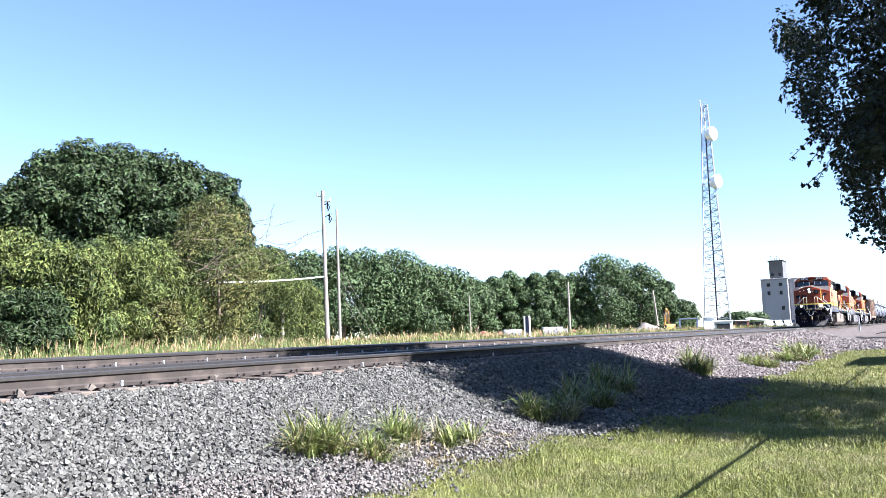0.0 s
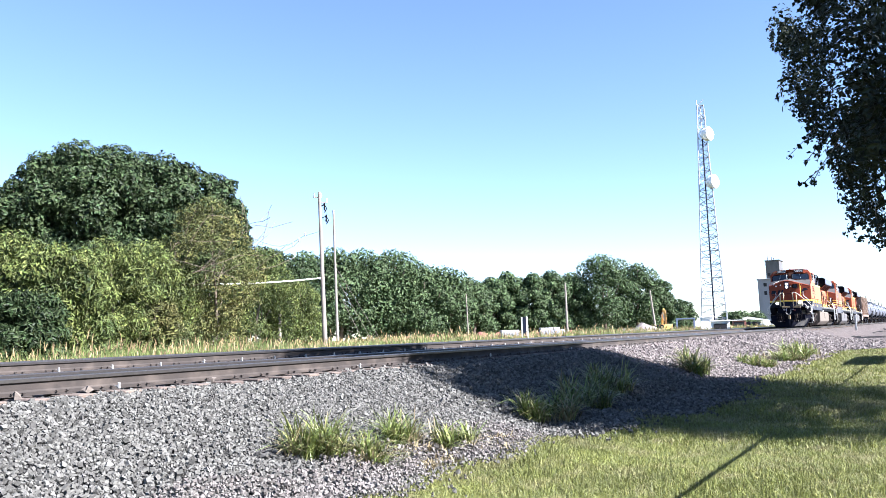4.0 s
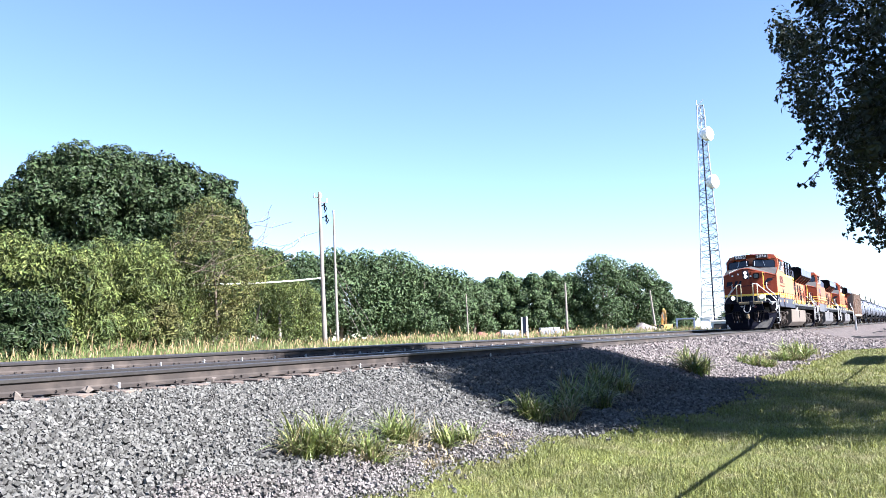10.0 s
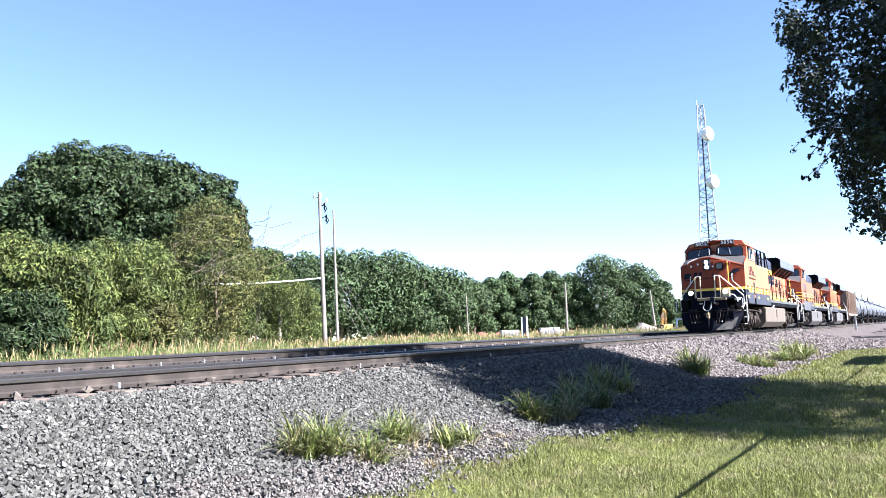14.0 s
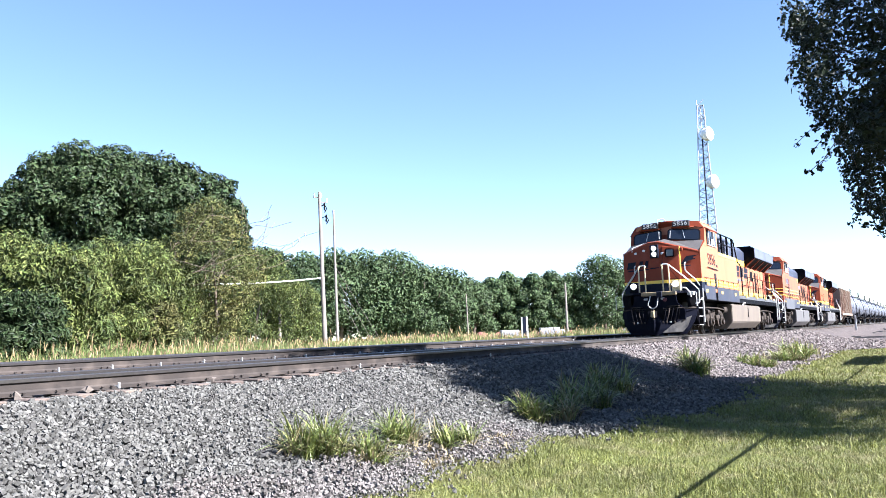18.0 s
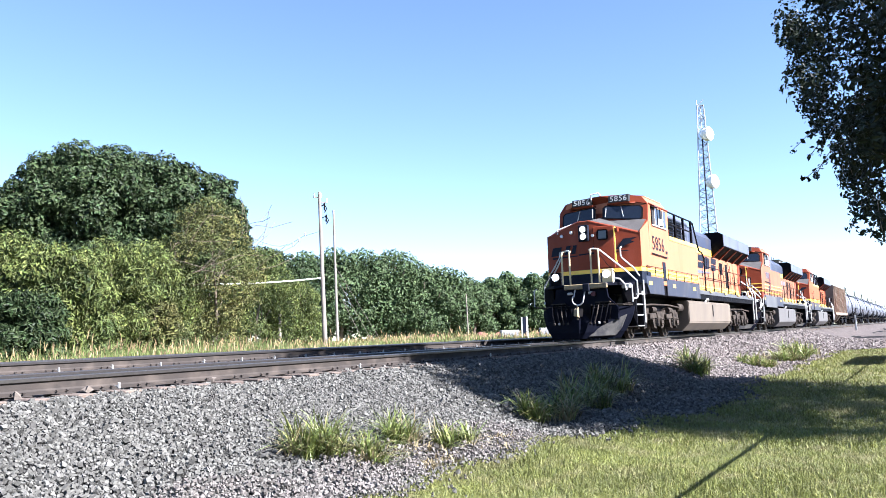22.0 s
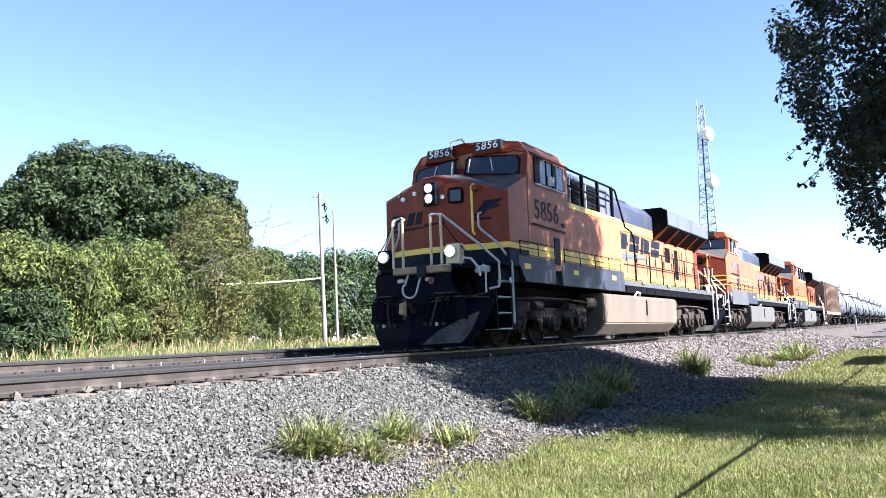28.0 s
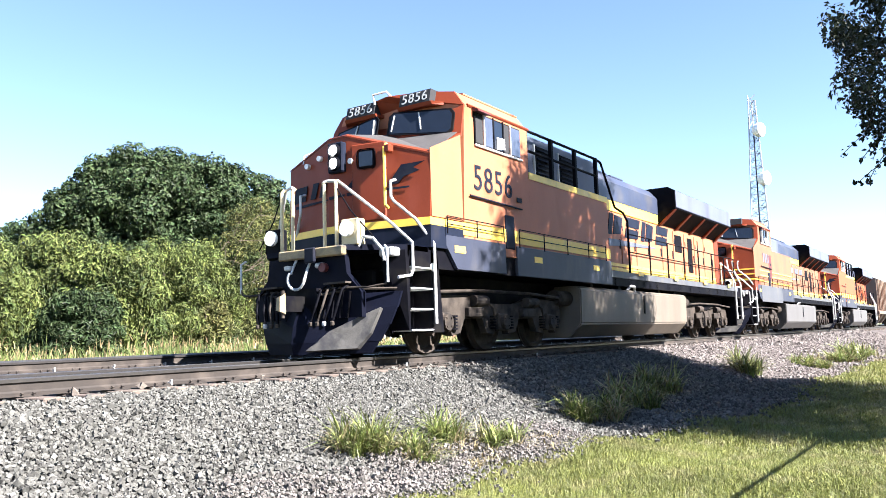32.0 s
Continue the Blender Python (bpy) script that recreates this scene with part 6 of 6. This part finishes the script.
        for z in (2.05, 1.93):
            part("hood_stripe", box(B(), 7.6, 18.9, 0.946 * s, 0.956 * s, z - 0.04, z + 0.04), M_YELLOW, hood, "yellow stripe along the hood")
        # emblem shapes on the hood
        ya, yb = sorted((0.946 * s, 0.962 * s))
        for k in range(4):
            xx = 8.95 + 1.22 * k
            slant = lambda u, v: (xx + u + 0.34 * (v - 2.84), v)
            blocks = [[(0, 2.84), (0.96, 2.86), (0.98, 3.10), (0, 3.10)], [(0, 3.16), (0.98, 3.16), (1.02, 3.42), (0, 3.42)]] if k % 2 else [[(0, 2.84), (0.28, 2.84), (0.28, 3.42), (0, 3.42)], [(0.36, 2.86), (0.90, 2.90), (0.90, 3.36), (0.36, 3.40)]]
            if old:
                blocks = [[(0.1, 3.0), (0.9, 3.0), (0.9, 3.26), (0.1, 3.26)]]
            bm = B()
            for outline in blocks:
                prism(bm, [slant(u, v) for u, v in outline], ya, yb, "y")
            part("emblem_shape", bm, M_RADFACE if old else M_NAVY, hood, "dark slanted emblem shape on the hood")
        part("emblem_line", prism(B(), [(9.0, 2.52), (10.2, 2.60), (12.6, 2.70), (12.6, 2.73), (10.2, 2.74), (9.0, 2.72)], ya, yb, "y"), M_RADFACE, hood, "blue-grey sweeping line under the emblem")
        part("hood_band", box(B(), 7.6, 12.98, 0.922 * s, 0.948 * s, 3.48, 3.765, 0.004), M_YELLOW, hood, "yellow band below the dark hood top")
        handrail_row(root, [9.05, 10.6, 12.1, 13.6, 15.1, 16.6, 18.1, 19.4], 1.47 * s, 1.74, 2.78, M_BLACK)
        handrail_row(root, [0.45, 1.4, 2.35], 1.60 * s, 2.0, 2.3, M_BLACK, 0.012)
        handrail_row(root, [2.95, 4.0, 5.1, 6.2, 7.2], 1.60 * s, 1.95, 2.3, M_BLACK, 0.012)
        # rear steps
        bm = B()
        for k in range(4):
            z = 0.38 + 0.33 * k
            box(bm, 19.35, 19.9, 1.18 * s, 1.5 * s, z, z + 0.03, 0.004)
        part("rear_step", bm, M_TRUCK, root, "dull steel treads of the rear steps")
        part("step_side", box(B(), 19.2, 19.3, 1.12 * s, 1.5 * s, 0.36, 1.66, 0.01), M_BLACK, root)
        for xx in (19.25, 20.0):
            part("platform_rail", rod(B(), [(xx, 1.53 * s, 0.6), (xx, 1.53 * s, 1.9), (xx + 0.1, 1.3 * s, 2.4), (xx + 0.1, 1.25 * s, 2.78)], 0.03), M_SILVER, root, "silver rear handrail")
    part("rear_hood", box(B(), 18.95, 19.5, -0.95, 0.95, 1.745, 4.2, 0.05), M_ORANGE, root, "orange rear hood end")
    part("rear_pilot", box(B(), 20.1, 20.2, -1.45, 1.45, 0.6, 1.6, 0.01), M_BLACK, root, "black rear pilot plate")
    part("rear_coupler", box(B(), 20.2, 20.55, -0.13, 0.13, 0.72, 1.0, 0.03), M_TRUCK, root)
    return root


def car_bogie(root, xc):
    for x in (xc - 0.9, xc + 0.9):
        wheelset(root, x, 0.46)
    for s in (-1, 1):
        bm = prism(B(), [(xc - 1.2, 0.36), (xc - 0.75, 0.32), (xc - 0.5, 0.2), (xc + 0.5, 0.2), (xc + 0.75, 0.32), (xc + 1.2, 0.36), (xc + 1.2, 0.58), (xc + 0.7, 0.72), (xc - 0.7, 0.72), (xc - 1.2, 0.58)], *sorted((0.95 * s, 1.12 * s)), "y")
        part("bogie_frame", bm, M_BLACK, root, "dark cast steel bogie side frame")
    part("bogie_bolster", box(B(), xc - 0.2, xc + 0.2, -1.1, 1.1, 0.5, 0.85, 0.03), M_BLACK, root)


def hopper(x):
    root = thing("hopper_car", pose(x, 0, 0), "tan covered hopper car with ribbed sides", "hopper car")
    for xc in (1.8, 13.6):
        car_bogie(root, xc)
    part("body", prism(B(), [(-1.5, 1.35), (1.5, 1.35), (1.55, 4.1), (0.9, 4.45), (-0.9, 4.45), (-1.55, 4.1)], 1.0, 14.4), M_HOPPER, root, "tan hopper body")
    for s in (-1, 1):
        for k in range(13):
            xx = 1.1 + 1.08 * k
            part("rib", box(B(), xx, xx + 0.12, 1.5 * s, 1.62 * s, 1.3, 4.12, 0.01), M_HOPPER, root)
        part("side_sill", box(B(), 0.2, 15.2, 1.35 * s, 1.6 * s, 1.1, 1.38, 0.02), M_HOPPER, root)
        for xx in (0.3, 15.0):
            part("ladder", rod(B(), [(xx, 1.5 * s, 0.7), (xx, 1.5 * s, 4.2)], 0.03), M_HOPPER, root)
            for j in range(8):
                part("rung", rod(B(), [(xx, 1.5 * s, 0.9 + 0.4 * j), (xx + 0.4, 1.5 * s, 0.9 + 0.4 * j)], 0.015, 5), M_HOPPER, root)
    for k in range(3):
        xx = 3.4 + 3.4 * k
        part("discharge_chute", hull(B(), [(xx + 0.9, -0.6, 0.35), (xx + 1.5, -0.6, 0.35), (xx + 1.5, 0.6, 0.35), (xx + 0.9, 0.6, 0.35)], [(xx, -1.3, 1.36), (xx + 2.4, -1.3, 1.36), (xx + 2.4, 1.3, 1.36), (xx, 1.3, 1.36)]), M_HOPPER, root, "tapering discharge chute")
    part("centre_sill", box(B(), -0.4, 15.8, -0.25, 0.25, 0.8, 1.1, 0.02), M_BLACK, root)
    for xx in (0.2, 14.4):
        part("end_slope", hull(B(), [(xx, -1.4, 1.1), (xx + 0.8, -1.4, 1.1), (xx + 0.8, 1.4, 1.1), (xx, 1.4, 1.1)], [(xx + 0.3, -1.4, 1.3), (xx + 0.5, -1.4, 1.3), (xx + 0.5, 1.4, 1.3), (xx + 0.3, 1.4, 1.3)]), M_HOPPER, root)
    part("roof_walk", box(B(), 0.6, 14.8, -0.35, 0.35, 4.5, 4.56, 0.01), M_GALV, root, "galvanised roof walkway")
    return root


def tank_car(x):
    root = thing("tank_car", pose(x, 0, 0), "grey-white cylindrical tank car with black bogies", "tank car", "tank cars in the train")
    for xc in (1.9, 14.1):
        car_bogie(root, xc)
    R, zc = 1.48, 2.55
    prof = [(0.75, 0.05), (0.80, 0.55), (0.95, 1.0), (1.2, 1.32), (1.5, R), (14.5, R), (14.8, 1.32), (15.05, 1.0), (15.2, 0.55), (15.25, 0.05)]
    tank = part("tank", lathe(B(), prof, (0, 0, zc), "x", 28), M_TANKCAR, root, "grey-white cylindrical tank", smooth=True)
    for xx in (3.6, 8.0, 12.4):
        part("tank_band", lathe(B(), [(xx, R + 0.004), (xx, R + 0.03), (xx + 0.12, R + 0.03), (xx + 0.12, R + 0.004)], (0, 0, zc), "x", 28), M_TANKCAR, tank)
    part("manway_dome", cyl(B(), (8, 0, zc + R - 0.05), (8, 0, zc + R + 0.35), 0.55, 0.5, 18), M_TANKCAR, root, "round manway dome")
    part("dome_platform", box(B(), 6.9, 9.1, -0.95, 0.95, zc + R + 0.02, zc + R + 0.08, 0.01), M_BLACK, root, "black platform round the dome")
    for s in (-1, 1):
        handrail_row(root, [6.9, 8.0, 9.1], 0.95 * s, zc + R + 0.08, zc + R + 0.75, M_BLACK, 0.025)
        part("side_ladder", rod(B(), [(7.6, 1.56 * s, 0.9), (7.6, 1.56 * s, zc), (7.6, 1.05 * s, zc + R + 0.05)], 0.03), M_BLACK, root)
        part("side_ladder", rod(B(), [(8.1, 1.56 * s, 0.9), (8.1, 1.56 * s, zc), (8.1, 1.05 * s, zc + R + 0.05)], 0.03), M_BLACK, root)
        part("end_rail", rod(B(), [(0.2, 1.4 * s, 1.2), (0.2, 1.4 * s, 2.2), (2.5, 1.5 * s, 2.2)], 0.025), M_BLACK, root)
        part("end_rail", rod(B(), [(15.8, 1.4 * s, 1.2), (15.8, 1.4 * s, 2.2), (13.5, 1.5 * s, 2.2)], 0.025), M_BLACK, root)
        part("running_board", box(B(), 0.2, 15.8, 1.15 * s, 1.5 * s, 1.0, 1.08, 0.01), M_BLACK, root)
    for xx in (1.9, 14.1):
        part("saddle", hull(B(), [(xx - 0.5, -1.0, 0.95), (xx + 0.5, -1.0, 0.95), (xx + 0.5, 1.0, 0.95), (xx - 0.5, 1.0, 0.95)], [(xx - 0.5, -1.2, 1.8), (xx + 0.5, -1.2, 1.8), (xx + 0.5, 1.2, 1.8), (xx - 0.5, 1.2, 1.8)]), M_BLACK, root)
    part("centre_sill", box(B(), -0.3, 16.3, -0.3, 0.3, 0.75, 1.05, 0.02), M_BLACK, root)
    return root


def way_at(t):
    """Where the first locomotive's nose stands along the track."""
    return 82.579 - 3.21281 * t + 0.00884577 * t ** 2 + 0.00103302 * t ** 3 - 0.00001161211 * t ** 4


S0 = way_at(0)
PITCH = 22.2
TRAIN = [loco(S0, True, "orange and dark blue wide-cab freight locomotive leading the train", "lead")]
TRAIN.append(loco(S0 + PITCH, False, "weathered orange freight locomotive coupled second in the train", "old"))
TRAIN.append(loco(S0 + 2 * PITCH, False, "bright orange freight locomotive coupled third in the train", "fresh"))
TRAIN.append(hopper(S0 + 3 * PITCH - 0.7))
for k in range(9):
    TRAIN.append(tank_car(S0 + 3 * PITCH + 15.9 + 16.4 * k) if k == 0 else copy_thing(TRAIN[4], pose(S0 + 3 * PITCH + 15.9 + 16.4 * k, 0, 0)))
ROLLING = [o for o in scene.objects if o.name.split(".")[0] == "wheelset"]


# ---- what moves ----
def motions():
    times = [k * 0.5 for k in range(65)]
    for car in TRAIN:
        x0 = car.location.x - S0
        walk(car, [(t, pose(x0 + way_at(t), 0, 0)) for t in times])
    # the shade tree leans and swings back in the wind, degrees towards the picture's right
    x, y, z = shade_tree.location
    for_lean = Vector((0.86, 0.51, 0))
    sway = ((0, 0.0), (2, 0.0), (3.5, 0.2), (5.5, 0.1), (7, 0.2), (8.5, 0.7), (10, 0.0), (11, -0.8), (12, -0.3), (13, 0.1), (14, 1.1), (16.5, 1.5), (17.5, 2.6), (18.5, 1.4), (19.5, 2.4), (20.5, 2.0), (22, 1.0), (24, 0.3), (25.5, 0.4), (27.5, 0.1), (29, -0.2), (30, -0.3), (32, -0.2))
    walk(shade_tree, [(t, Matrix.Translation((x, y, z)) @ Matrix.Rotation(radians(a), 4, for_lean)) for t, a in sway])
    turns = [k * 0.2 for k in range(161)]
    for ws in ROLLING:
        x, r = ws.location.x, ws["radius"]
        walk(ws, [(t, Matrix.Translation((x, 0, r)) @ Matrix.Rotation((way_at(t) - S0) / r, 4, "Y")) for t in turns])


motions()
